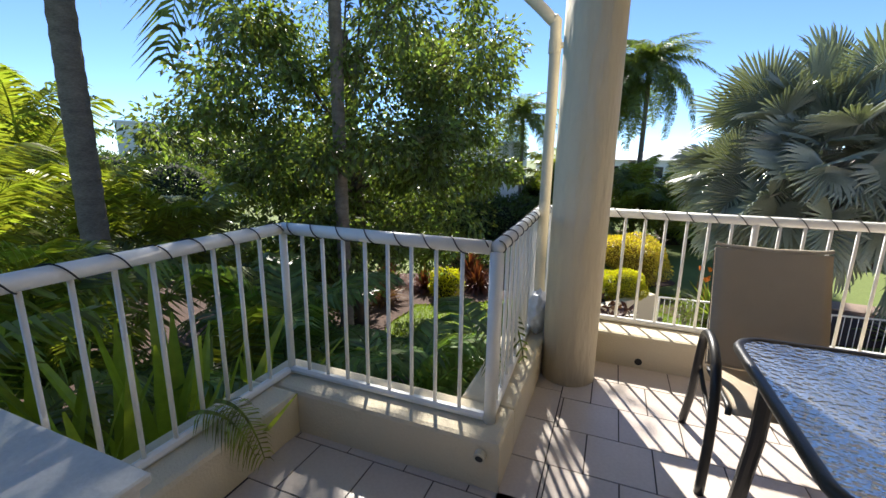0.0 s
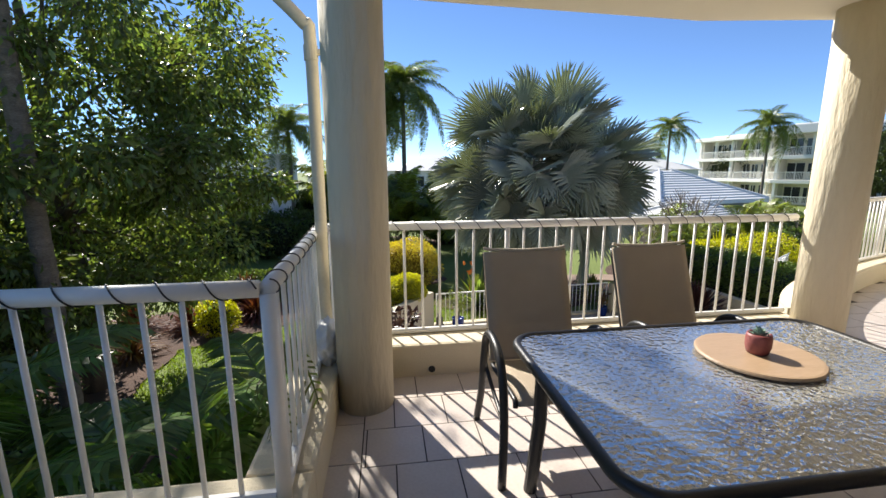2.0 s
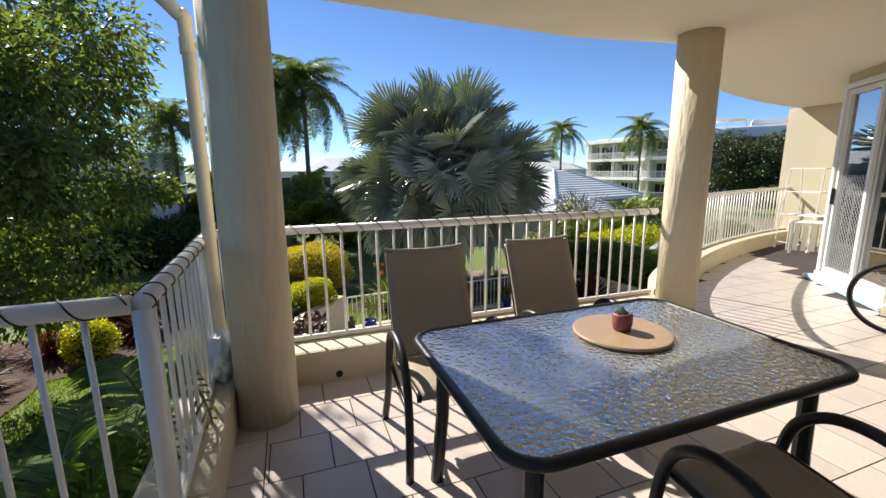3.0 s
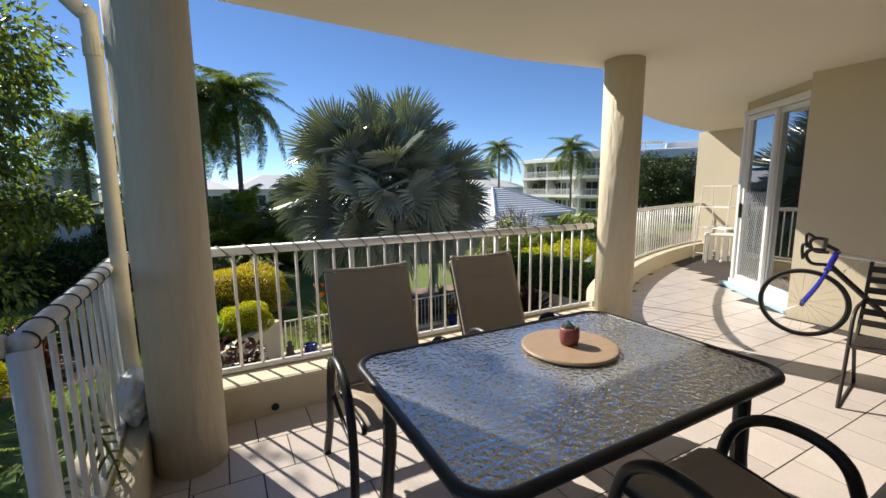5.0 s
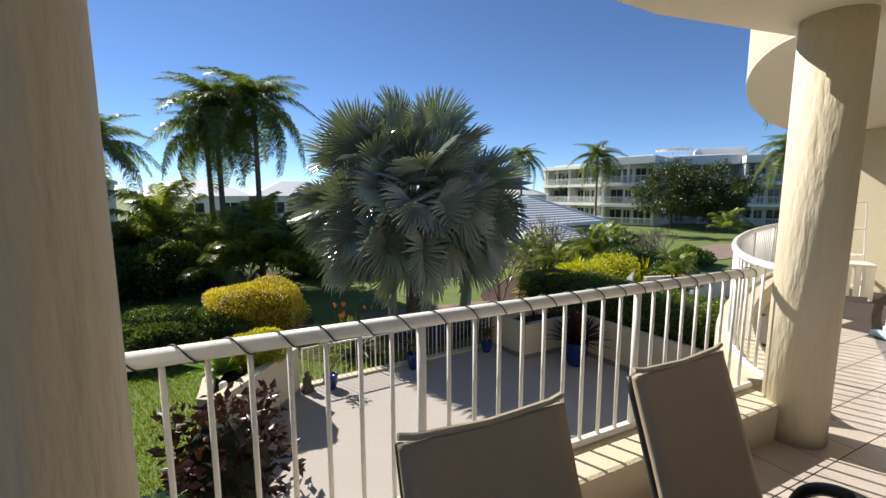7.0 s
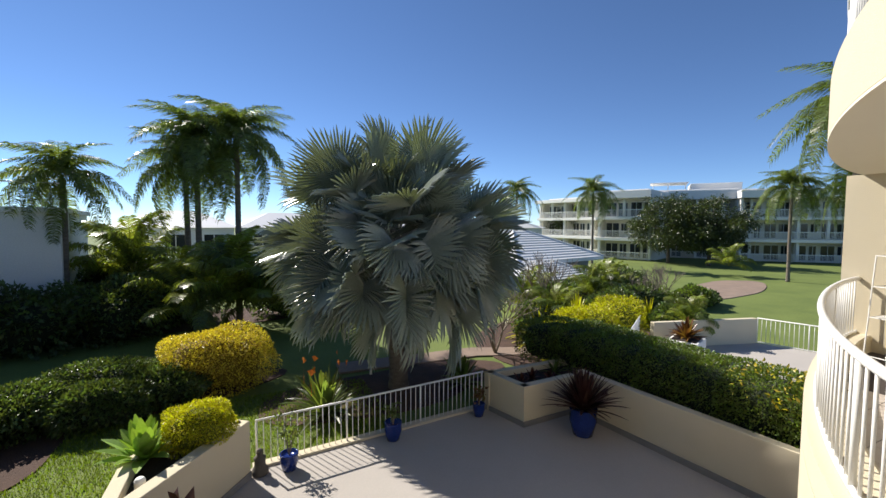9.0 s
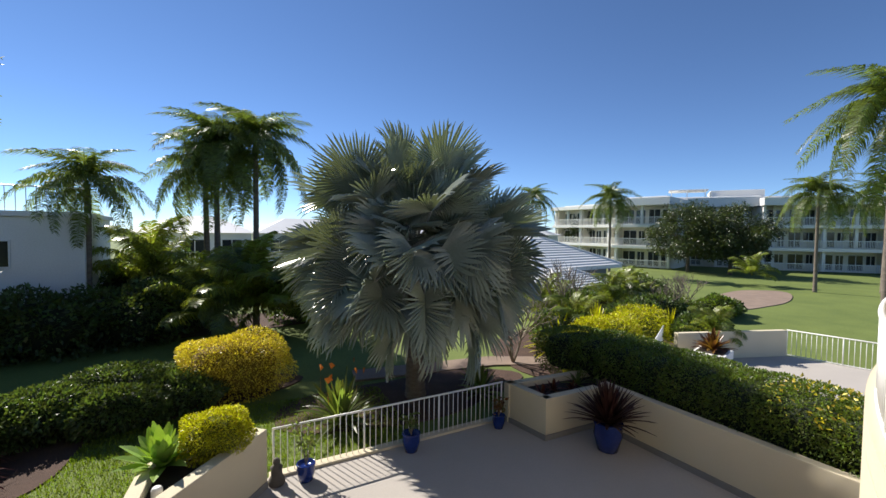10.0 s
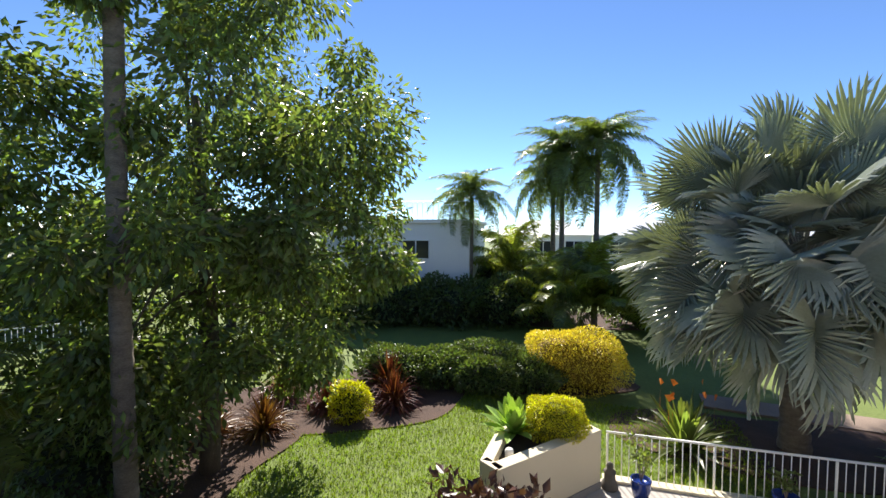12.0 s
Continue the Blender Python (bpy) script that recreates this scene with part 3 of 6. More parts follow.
def pad(profile, half, thick, mat, name, seams, parent, puff=0.015):
    """A padded sling panel that follows a side profile of (y, z), puffed between its seams."""
    pts = arc([(0, y, z) for y, z in profile], 8)
    n, m = len(pts), 13
    bm = bmesh.new()
    grid = {}
    for i, p in enumerate(pts):
        d = (pts[min(i + 1, n - 1)] - pts[max(i - 1, 0)]).normalized()
        nor = Vector((0, -d.z, d.y))
        u = i / (n - 1)
        for j in range(m):
            v = j / (m - 1) * 2 - 1
            w = 1.0
            for s in seams:
                if abs(v) < 0.55:
                    w = min(w, 0.35 + abs(u - s) / 0.05)
            edge = min(1.0, (1 - abs(v)) / 0.12) * min(1.0, min(u, 1 - u) / 0.03 + 0.25)
            h = thick / 2 + puff * min(1, w) * math.sqrt(max(0, edge))
            sag = 0.012 * (1 - v * v)
            for side, sg in ((0, 1), (1, -1)):
                q = p + Vector((v * half, 0, 0)) + nor * (sg * h - sag)
                grid[i, j, side] = bm.verts.new(q)
    for i in range(n - 1):
        for j in range(m - 1):
            bm.faces.new((grid[i, j, 0], grid[i, j + 1, 0], grid[i + 1, j + 1, 0], grid[i + 1, j, 0]))
            bm.faces.new((grid[i, j, 1], grid[i + 1, j, 1], grid[i + 1, j + 1, 1], grid[i, j + 1, 1]))
    for i in range(n - 1):
        for j, o in ((0, 1), (m - 1, 0)):
            bm.faces.new((grid[i, j, 0], grid[i + 1, j, 0], grid[i + 1, j, 1], grid[i, j, 1]))
    for j in range(m - 1):
        for i in (0, n - 1):
            bm.faces.new((grid[i, j, 0], grid[i, j + 1, 0], grid[i, j + 1, 1], grid[i, j, 1]))
    bmesh.ops.recalc_face_normals(bm, faces=bm.faces)
    return part(name, bm, mat, parent, smooth=True)


def sling_chair(at, turn, label):
    """A padded sling armchair that faces -y before its turn."""
    c = thing("patio_chair", label, "chair", at, turn, "chairs round the table")
    back = [(0.19, 0.40), (0.23, 0.50), (0.30, 0.70), (0.38, 0.92), (0.395, 0.97)]
    seat = [(-0.27, 0.395), (-0.25, 0.425), (-0.1, 0.415), (0.08, 0.395), (0.17, 0.39)]
    b = pad(back, 0.243, 0.018, M["sling"], "backrest", (0.36, 0.66), c)
    part("piping", tube([(-0.243, 0.398, 0.992), (-0.20, 0.394, 0.983), (0, 0.388, 0.976), (0.20, 0.394, 0.983), (0.243, 0.398, 0.992)], 0.0095, 8), M["piping"], b, "lighter piping along the top edge")
    pad(seat, 0.222, 0.018, M["sling"], "seat", (0.35, 0.68), c)
    for s in (-1, 1):
        part("back_rail", tube([(s * 0.232, y + 0.024, z - 0.01) for y, z in back], 0.0125, 8), M["black"], c, smooth=True)
        part("seat_rail", tube(arc([(s * 0.236, y, z - 0.004) for y, z in seat], 4), 0.0125, 8), M["black"], c, smooth=True)
        x = s * 0.285
        side_pts = arc([(s * 0.30, 0.27, 0.0), (x, 0.215, 0.22), (x, 0.15, 0.48), (x, 0.10, 0.585), (x, 0.0, 0.622), (x, -0.13, 0.60), (x, -0.225, 0.50), (x, -0.265, 0.28), (s * 0.295, -0.285, 0.0)], 6)
        part("side_frame", tube(side_pts, 0.0205, 10), M["black"], c, smooth=True)
        part("brace", tube(arc([(x, 0.165, 0.46), (s * 0.265, 0.17, 0.36), (s * 0.25, 0.05, 0.27), (s * 0.255, -0.12, 0.25), (x, -0.262, 0.30)], 5), 0.011, 8), M["black"], c, smooth=True)
    part("crossbar", tube([(-0.24, 0.18, 0.385), (0.24, 0.18, 0.385)], 0.011, 8), M["black"], c)
    return c


lab = "black framed patio armchair with a padded taupe sling back and seat"
chair = sling_chair((0.765, 2.05, 0), -1, lab)
copy_thing(chair, pose(1.59, 2.08, 0, 0, 0, 2))
copy_thing(chair, pose(1.40, 0.74, 0, 0, 0, 177))


def sled_chair(at, turn):
    c = thing("garden_chair", "thin dark metal armchair with a slatted seat on the tiles", "chair", at, turn)
    for s in (-1, 1):
        x = s * 0.27
        part("side_frame", tube(arc([(x, 0.26, 0.0), (x, -0.24, 0.0), (x, -0.30, 0.02), (x, -0.22, 0.30), (x, -0.16, 0.56), (x, -0.06, 0.62), (x, 0.12, 0.62), (x, 0.28, 0.62)], 5), 0.0115, 8), M["bronze"], c, smooth=True)
        part("back_rail", tube([(x, 0.10, 0.38), (x, 0.24, 0.6), (x, 0.36, 0.88)], 0.0115, 8), M["bronze"], c)
        part("rear_leg", tube([(x, 0.02, 0.38), (x, 0.26, 0.0)], 0.0115, 8), M["bronze"], c)
    for i in range(7):
        y = -0.22 + 0.055 * i
        part("seat_slat", box(-0.27, 0.27, y, y + 0.04, 0.385, 0.397, 0.003), M["bronze"], c)
    for i in range(6):
        z = 0.46 + 0.07 * i
        part("back_slat", box(-0.27, 0.27, 0.10 + (z - 0.38) * 0.52, 0.112 + (z - 0.38) * 0.52, z, z + 0.045, 0.003), M["bronze"], c)
    return c


M["bronze"] = material("bronze_powder_coat", (0.045, 0.035, 0.03), 0.45, 0.1, 10, 150, 0.05)
sled_chair((3.82, 0.98, 0), -80)


def bicycle(at, turn, lean):
    """A road bicycle: x runs from the front hub to the rear, origin at the front contact."""
    b = thing("road_bicycle", "blue and black road bicycle leaning on the house wall", "bicycle", at)
    b.matrix_basis = pose(*at, 0, 0, turn) @ pose(0, 0, 0, lean, 0, 0)
    R = 0.335
    for hx in (0.0, 0.99):
        w = part("wheel", tube([(hx + 0.322 * math.cos(a), 0, R + 0.322 * math.sin(a)) for a in (i * math.tau / 64 for i in range(64))], 0.013, 8, closed=True), M["rubber"], b, "thin black tyre", smooth=True)
        part("rim", tube([(hx + 0.300 * math.cos(a), 0, R + 0.300 * math.sin(a)) for a in (i * math.tau / 64 for i in range(64))], 0.009, 6, closed=True), M["rim"], w, smooth=True)
        part("hub", tube([(hx, -0.05, R), (hx, 0.05, R)], 0.018, 10), M["black"], w)
        for i in range(20):
            a = i * math.tau / 20
            part("spoke", tube([(hx + 0.016 * math.cos(a + 1.2), 0.03 * (-1) ** i, R + 0.016 * math.sin(a + 1.2)), (hx + 0.297 * math.cos(a), 0, R + 0.297 * math.sin(a))], 0.0013, 4, caps=False), M["silver"], w)
    head, crown = Vector((0.20, 0, 0.86)), Vector((0.15, 0, 0.70))
    bb, seat, rear = Vector((0.59, 0, 0.27)), Vector((0.74, 0, 0.80)), Vector((0.99, 0, R))
    fr = part("frame", tube([head, crown], 0.024, 12), M["blue"], b)
    part("fork_blade", tube(arc([(0.15, 0.045, 0.69), (0.09, 0.05, 0.52), (0.0, 0.05, R)], 5), 0.014, 8), M["blue"], b, smooth=True)
    part("fork_blade", tube(arc([(0.15, -0.045, 0.69), (0.09, -0.05, 0.52), (0.0, -0.05, R)], 5), 0.014, 8), M["blue"], b, smooth=True)
    part("fork_crown", box(0.12, 0.18, -0.06, 0.06, 0.68, 0.72, 0.01), M["blue"], b)
    part("down_tube", tube([crown + Vector((0.01, 0, 0.02)), bb], 0.023, 12), M["black"], fr, "black down tube")
    part("lettering_bar", join(*[box(-0.018, 0.018, 0.0235, 0.0245, -0.03 - 0.048 * i, 0.0 - 0.048 * i, 0) for i in range(6)]), M["white"], fr, "white lettering bars").matrix_basis = look(crown * 0.82 + bb * 0.18, bb) @ pose(0, 0, 0, 90, 0, 0)
    part("top_tube", tube([head - Vector((0, 0, 0.03)), seat - Vector((0.01, 0, 0.04))], 0.017, 12), M["white"], fr, "white top tube")
    part("seat_tube", tube([bb, seat, seat + Vector((0.03, 0, 0.12))], 0.016, 12), M["black"], fr)
    for s in (-1, 1):
        part("stay", tube([bb, rear + Vector((0, s * 0.05, 0))], 0.009, 8), M["blue"], fr)
        part("stay", tube([seat, rear + Vector((0, s * 0.05, 0))], 0.008, 8), M["blue"], fr)
    part("stem", tube([head, head + Vector((-0.09, 0, 0.05))], 0.016, 10), M["black"], b)
    hb = Vector((0.11, 0, 0.91))
    bars = part("handlebar", tube([hb + Vector((0, -0.2, 0)), hb + Vector((0, 0.2, 0))], 0.015, 10), M["black"], b)
    for s in (-1, 1):
        part("drop", tube(arc([hb + Vector((0, s * 0.2, 0)), hb + Vector((-0.08, s * 0.21, 0)), hb + Vector((-0.11, s * 0.21, -0.05)), hb + Vector((-0.07, s * 0.21, -0.12)), hb + Vector((0.03, s * 0.21, -0.125))], 5), 0.015, 8), M["black"], bars, smooth=True)
        part("brake_hood", tube(arc([hb + Vector((-0.07, s * 0.21, 0.0)), hb + Vector((-0.13, s * 0.21, 0.045)), hb + Vector((-0.14, s * 0.21, 0.0)), hb + Vector((-0.13, s * 0.21, -0.09))], 4), 0.012, 8), M["black"], bars, smooth=True)
    part("saddle", prism([(0.64, -0.03), (0.72, -0.04), (0.90, -0.07), (0.92, 0), (0.90, 0.07), (0.72, 0.04), (0.64, 0.03), (0.63, 0)], 0.92, 0.955, 0.01), M["black"], b)
    return b


bicycle((4.86, 1.95, 0), -72, 8)


def clothes_airer(at, turn):
    a = thing("clothes_airer", "white tubular clothes airer standing by the end wall", "clothes airer", at, turn)
    for y in (-0.25, 0.25):
        for x in (-0.3, 0.3):
            part("upright", tube([(x, y, 0.05), (x * 0.98, y * 0.5, 1.42)], 0.009, 8), M["white"], a)
            part("castor", lathe([(0.012, 0.0), (0.026, 0.012), (0.026, 0.04), (0.012, 0.05)], 12, (x, y, 0.0)), M["white"], a)
        part("foot_bar", tube([(-0.3, y, 0.12), (0.3, y, 0.12)], 0.008, 8), M["white"], a)
    for z in (0.62, 1.02, 1.42):
        k = 0.5 + (1.42 - z) / 1.37 * 0.5
        part("tier", tube([(-0.3, -0.25 * k, z), (0.3, -0.25 * k, z), (0.3, 0.25 * k, z), (-0.3, 0.25 * k, z)], 0.007, 6, closed=True), M["white"], a)
    for i in range(7):
        y = -0.17 + 0.057 * i
        part("rod", tube([(-0.3, y, 0.62), (0.3, y, 0.62)], 0.004, 6), M["white"], a)
    return a


clothes_airer((8.55, 4.75, 0), 80)
stool = thing("slatted_stool", "small white slatted stool by the end wall", "stool", (8.3, 4.5, 0), 35)
part("seat", box(-0.2, 0.2, -0.3, 0.3, 0.50, 0.54, 0.008), M["white"], stool)
for i in range(5):
    part("slat", box(-0.2, -0.185, -0.26 + 0.11 * i, -0.19 + 0.11 * i, 0.06, 0.498, 0.003), M["white"], stool)
for sx in (-1, 1):
    for sy in (-1, 1):
        part("leg", box(sx * 0.17 - 0.02, sx * 0.17 + 0.02, sy * 0.28 - 0.02, sy * 0.28 + 0.02, 0, 0.498, 0.003), M["white"], stool)

# a plastic wrap round the foot of the downpipe
rnd = random.Random(8)
bag = thing("plastic_wrap", "crumpled white plastic wrap round the foot of the downpipe", "plastic bag", (-0.37, 2.62, PLINTH * 0.0))
bm = bmesh.new()
bmesh.ops.create_icosphere(bm, subdivisions=4, radius=1)
for v in bm.verts:
    c = v.co.copy()
    k = 1 + 0.22 * noise.noise(c * 3.1) + 0.10 * noise.noise(c * 8.0 + Vector((4, 1, 0)))
    v.co = Vector((c.x * 0.075 * k, c.y * 0.15 * k, max(0.0, 0.13 + c.z * 0.15 * k)))
M["plastic"] = material("white_plastic", (0.78, 0.80, 0.82), 0.3, 0.1, 8, 60, 0.3)
part("wrap", bm, M["plastic"], bag, smooth=True)
bag.location = (-0.41, 2.74, PLINTH)


# ---- ground ----
def ground_z(x, y):
    return LAWN


def sheet(name, pts, z, mat, label, category, thick=0.05):
    return tagged(part(name, prism(pts, z - thick, z), mat), label, category, kind="structure")


sheet("ground", [(-2500, -2500), (2500, -2500), (2500, 2500), (-2500, 2500)], LAWN, M["grass"], "green lawn and garden ground", "ground", 0.3)


def blob(cx, cy, rx, ry, n=40, wob=0.12, seed=0, turn=0.0):
    rnd = random.Random(seed)
    ph = [rnd.random() * 6.3 for _ in range(3)]
    out = []
    for i in range(n):
        a = i * math.tau / n
        k = 1 + wob * (math.sin(2 * a + ph[0]) + 0.6 * math.sin(3 * a + ph[1]) + 0.4 * math.sin(5 * a + ph[2])) / 2
        x, y = rx * k * math.cos(a), ry * k * math.sin(a)
        c, s = math.cos(radians(turn)), math.sin(radians(turn))
        out.append((cx + c * x - s * y, cy + s * x + c * y))
    return out


def bed(cx, cy, rx, ry, seed, turn=0.0, lift=0.03):
    sheet("ground_bed", blob(cx, cy, rx, ry, 40, 0.2, seed, turn), LAWN + lift, M["mulch"], "garden bed of brown bark mulch", "garden bed", 0.06)


bed(-5.8, 13.0, 3.6, 2.0, 1, 22, 0.031)
bed(-8.0, 8.4, 3.6, 2.6, 2, 40, 0.036)
bed(-2.2, 16.6, 4.2, 1.7, 3, 12, 0.030)
bed(5.2, 14.4, 3.6, 1.7, 4, 5, 0.033)
bed(-4.0, 27.0, 9.0, 2.4, 5, 5, 0.030)
bed(14.0, 16.5, 5.0, 3.5, 6, 20, 0.034)
bed(20.0, 21.0, 6.5, 3.5, 7, 35, 0.038)
bed(-3.6, 3.4, 2.8, 4.2, 8, 0, 0.042)
bed(-12, 4, 5.0, 6.0, 9, 0, 0.045)
sheet("path", [(4.0, 16.2), (9, 15.8), (14, 13.9), (14.3, 14.6), (9.3, 16.8), (4.1, 17.2)], LAWN + 0.06, M["path"], "brown garden path", "path", 0.08)
sheet("path", blob(36, 22, 6.5, 2.2, 40, 0.15, 12, 20), LAWN + 0.05, M["path"], "brown paved garden path", "path", 0.08)

# terrace below
sheet("pavement_terrace", [(0.0, 1.45), (9.6, 1.45), (9.2, 6.0), (8.7, 10.5), (6.75, 11.75), (1.25, 11.25), (-0.3, 9.2)], TERRACE, M["concrete"], "grey painted terrace paving", "pavement", 0.3)
sheet("pavement_terrace_far", [(10.6, 2.0), (20.3, 2.0), (20.3, 9.6), (19.6, 12.0), (15.5, 13.4), (12.5, 11.5)], TERRACE, M["concrete"], "grey painted terrace paving", "pavement", 0.3)

WT, WB = -1.77, -1.9


def planter_wall(name, a, b, thick=0.2, top=WT, base=TERRACE, group="terrace planter walls", label="cream rendered planter wall"):
    d = (Vector(b) - Vector(a)).normalized()
    n = Vector((-d.y, d.x)) * thick
    pts = [a, b, (b[0] + n.x, b[1] + n.y), (a[0] + n.x, a[1] + n.y)]
    return tagged(part(name, prism(pts, base - 0.3, top, 0.012), M["render"]), label, "wall", kind="structure")


# corner planter with a sharp nose
planter_wall("wall_planter_a", (-0.26, 9.02), (1.20, 10.9), 0.22)
planter_wall("wall_planter_b", (-0.55, 10.7), (-0.60, 9.2), 0.2)
planter_wall("wall_planter_c", (1.04, 11.05), (-0.35, 10.75), 0.2)
planter_wall("wall_planter_d", (-0.60, 9.19), (-0.28, 9.0), 0.16)
sheet("ground_planter_soil", [(-0.42, 9.25), (1.0, 11.0), (-0.5, 10.72)], WT - 0.16, M["soil"], "dark soil in the corner planter", "soil", 0.2)
# box planter and the hedge wall
planter_wall("wall_planter_e", (6.62, 11.55), (6.88, 10.26), 0.2, top=WB)
planter_wall("wall_planter_f", (6.88, 10.26), (8.52, 10.32), 0.2, top=WB)
planter_wall("wall_planter_g", (9.2, 11.5), (6.62, 11.55), 0.2, top=WB)
sheet("ground_planter_soil", [(7.0, 10.4), (9.4, 10.4), (9.4, 11.35), (6.8, 11.35)], WB - 0.14, M["soil"], "dark soil in the box planter", "soil", 0.2)
planter_wall("wall_hedge_bed", (8.52, 10.30), (8.98, 5.0), 0.2)
planter_wall("wall_hedge_bed_far", (12.4, 11.3), (10.6, 4.0), 0.2, top=-1.9)
sheet("ground_hedge_bed", [(8.75, 10.3), (9.2, 5.0), (10.7, 4.0), (12.4, 11.3), (10, 12.5)], -2.1, M["soil"], "dark soil under the hedge", "soil", 0.9)
for a, b in (((6.60, 11.55), (6.87, 10.25)), ((6.87, 10.25), (8.51, 10.31)), ((8.51, 10.29), (8.97, 5.0)), ((-0.25, 9.02), (1.21, 10.9))):
    planter_wall("trim_planter_foot", a, b, -0.012, top=TERRACE + 0.13, label="grey painted band along the foot of the planter wall").data.materials[0] = M["slab_dark"]
railing("railing", [(1.30, 11.22), (6.62, 11.62)], TERRACE, [0.02, 1.78, 3.54, 5.3], 0.13, "white painted steel terrace railing", topr=0.022, height=0.93, br=0.009, group="terrace railings", thick=0.02)
sheet("kerb_terrace", [(1.25, 11.12), (6.7, 11.52), (6.69, 11.72), (1.24, 11.32)], TERRACE + 0.05, M["render"], "low cream kerb under the terrace railing", "kerb", 0.12)
planter_wall("wall_far_terrace", (19.6, 12.0), (15.2, 13.3), 0.2, top=-1.85)
railing("railing", [(19.7, 11.9), (20.3, 9.6), (20.3, 4.0)], TERRACE, [0.02, 1.6, 3.2, 4.8, 6.4], 0.14, "white painted steel terrace railing", topr=0.022, height=1.0, group="terrace railings", br=0.01)
railing("railing", [(12.6, 12.1), (15.0, 13.6)], TERRACE + 0.2, [0.02, 1.4], 0.14, "white painted steel terrace railing", topr=0.022, height=1.0, group="terrace railings", br=0.01)


# ---- plants ----
def inside(pts, x, y):
    hit = False
    for (x0, y0), (x1, y1) in zip(pts, pts[1:] + pts[:1]):
        if (y0 > y) != (y1 > y) and x < (x1 - x0) * (y - y0) / (y1 - y0) + x0:
            hit = not hit
    return hit


BARE = [blob(-5.8, 13.0, 3.6, 2.0, 40, 0.2, 1, 22), blob(-8.0, 8.4, 3.6, 2.6, 40, 0.2, 2, 40), blob(-2.2, 16.6, 4.2, 1.7, 40, 0.2, 3, 12), blob(-3.6, 3.4, 2.8, 4.2, 40, 0.2, 8, 0),
        [(0.15, 1.45), (-0.5, 9.0), (-0.75, 9.2), (-0.7, 10.9), (1.25, 11.3), (6.75, 11.8), (9, 11.8), (9, 1.45)]]

def mesh_arrays(name, verts, faces, mat, smooth=False):
    """A mesh from numpy arrays; all faces have the same number of corners."""
    mesh = bpy.data.meshes.new(name)
    n, f = len(verts), len(faces)
    k = faces.shape[1]
    mesh.vertices.add(n)
    mesh.vertices.foreach_set("co", np.asarray(verts, dtype=np.float32).ravel())
    mesh.loops.add(f * k)
    mesh.loops.foreach_set("vertex_index", np.asarray(faces, dtype=np.int32).ravel())
    mesh.polygons.add(f)
    mesh.polygons.foreach_set("loop_start", np.arange(0, f * k, k, dtype=np.int32))
    mesh.polygons.foreach_set("loop_total", np.full(f, k, dtype=np.int32))
    mesh.validate()
    return finish(mesh, mat, smooth)


def leaf_mesh(name, pts, dirs, size, mat, rng, narrow=0.45, flat=0.6, droop=0.3):
    """Many small folded leaves at pts that point roughly along dirs."""
    n = len(pts)
    d = dirs + rng.normal(0, flat, (n, 3))
    d[:, 2] -= droop
    d /= np.linalg.norm(d, axis=1)[:, None] + 1e-9
    r = rng.normal(0, 1, (n, 3))
    s = np.cross(d, r)
    s /= np.linalg.norm(s, axis=1)[:, None] + 1e-9
    nn = np.cross(d, s)
    ln = size * (0.6 + 0.8 * rng.random(n))[:, None]
    w = ln * narrow * 0.5
    a = pts
    b = pts + d * ln * 0.45 + s * w + nn * w * 0.35
    c = pts + d * ln - nn * ln * 0.08
    e = pts + d * ln * 0.45 - s * w + nn * w * 0.35
    v = np.stack([a, b, c, e], 1).reshape(-1, 3)
    i = np.arange(n)[:, None] * 4
    f = np.concatenate([np.concatenate([i, i + 1, i + 2], 1), np.concatenate([i, i + 2, i + 3], 1)])
    return mesh_arrays(name, v, f, mat)


def lump(rx, ry, rz, rng, power=2.0, wob=0.12, n=1, freq=2.2):
    """Random points on a wobbly superellipsoid above the ground, and their normals."""
    d = rng.normal(0, 1, (n, 3))
    d[:, 2] = np.where(rng.random(n) < 0.3, -np.abs(d[:, 2]), np.abs(d[:, 2]))
    d /= np.linalg.norm(d, axis=1)[:, None]
    k = (np.abs(d[:, 0]) ** power + np.abs(d[:, 1]) ** power + np.abs(d[:, 2]) ** power) ** (-1 / power)
    ph = rng.random(6) * 6.3
    w = 1 + wob * (np.sin(d[:, 0] * freq * 2 + ph[0]) * np.sin(d[:, 1] * freq * 2 + ph[1]) + 0.6 * np.sin(d[:, 2] * freq * 3 + ph[2] + d[:, 0] * 3))
    return d * (k * w)[:, None] * np.array([rx, ry, rz]), d


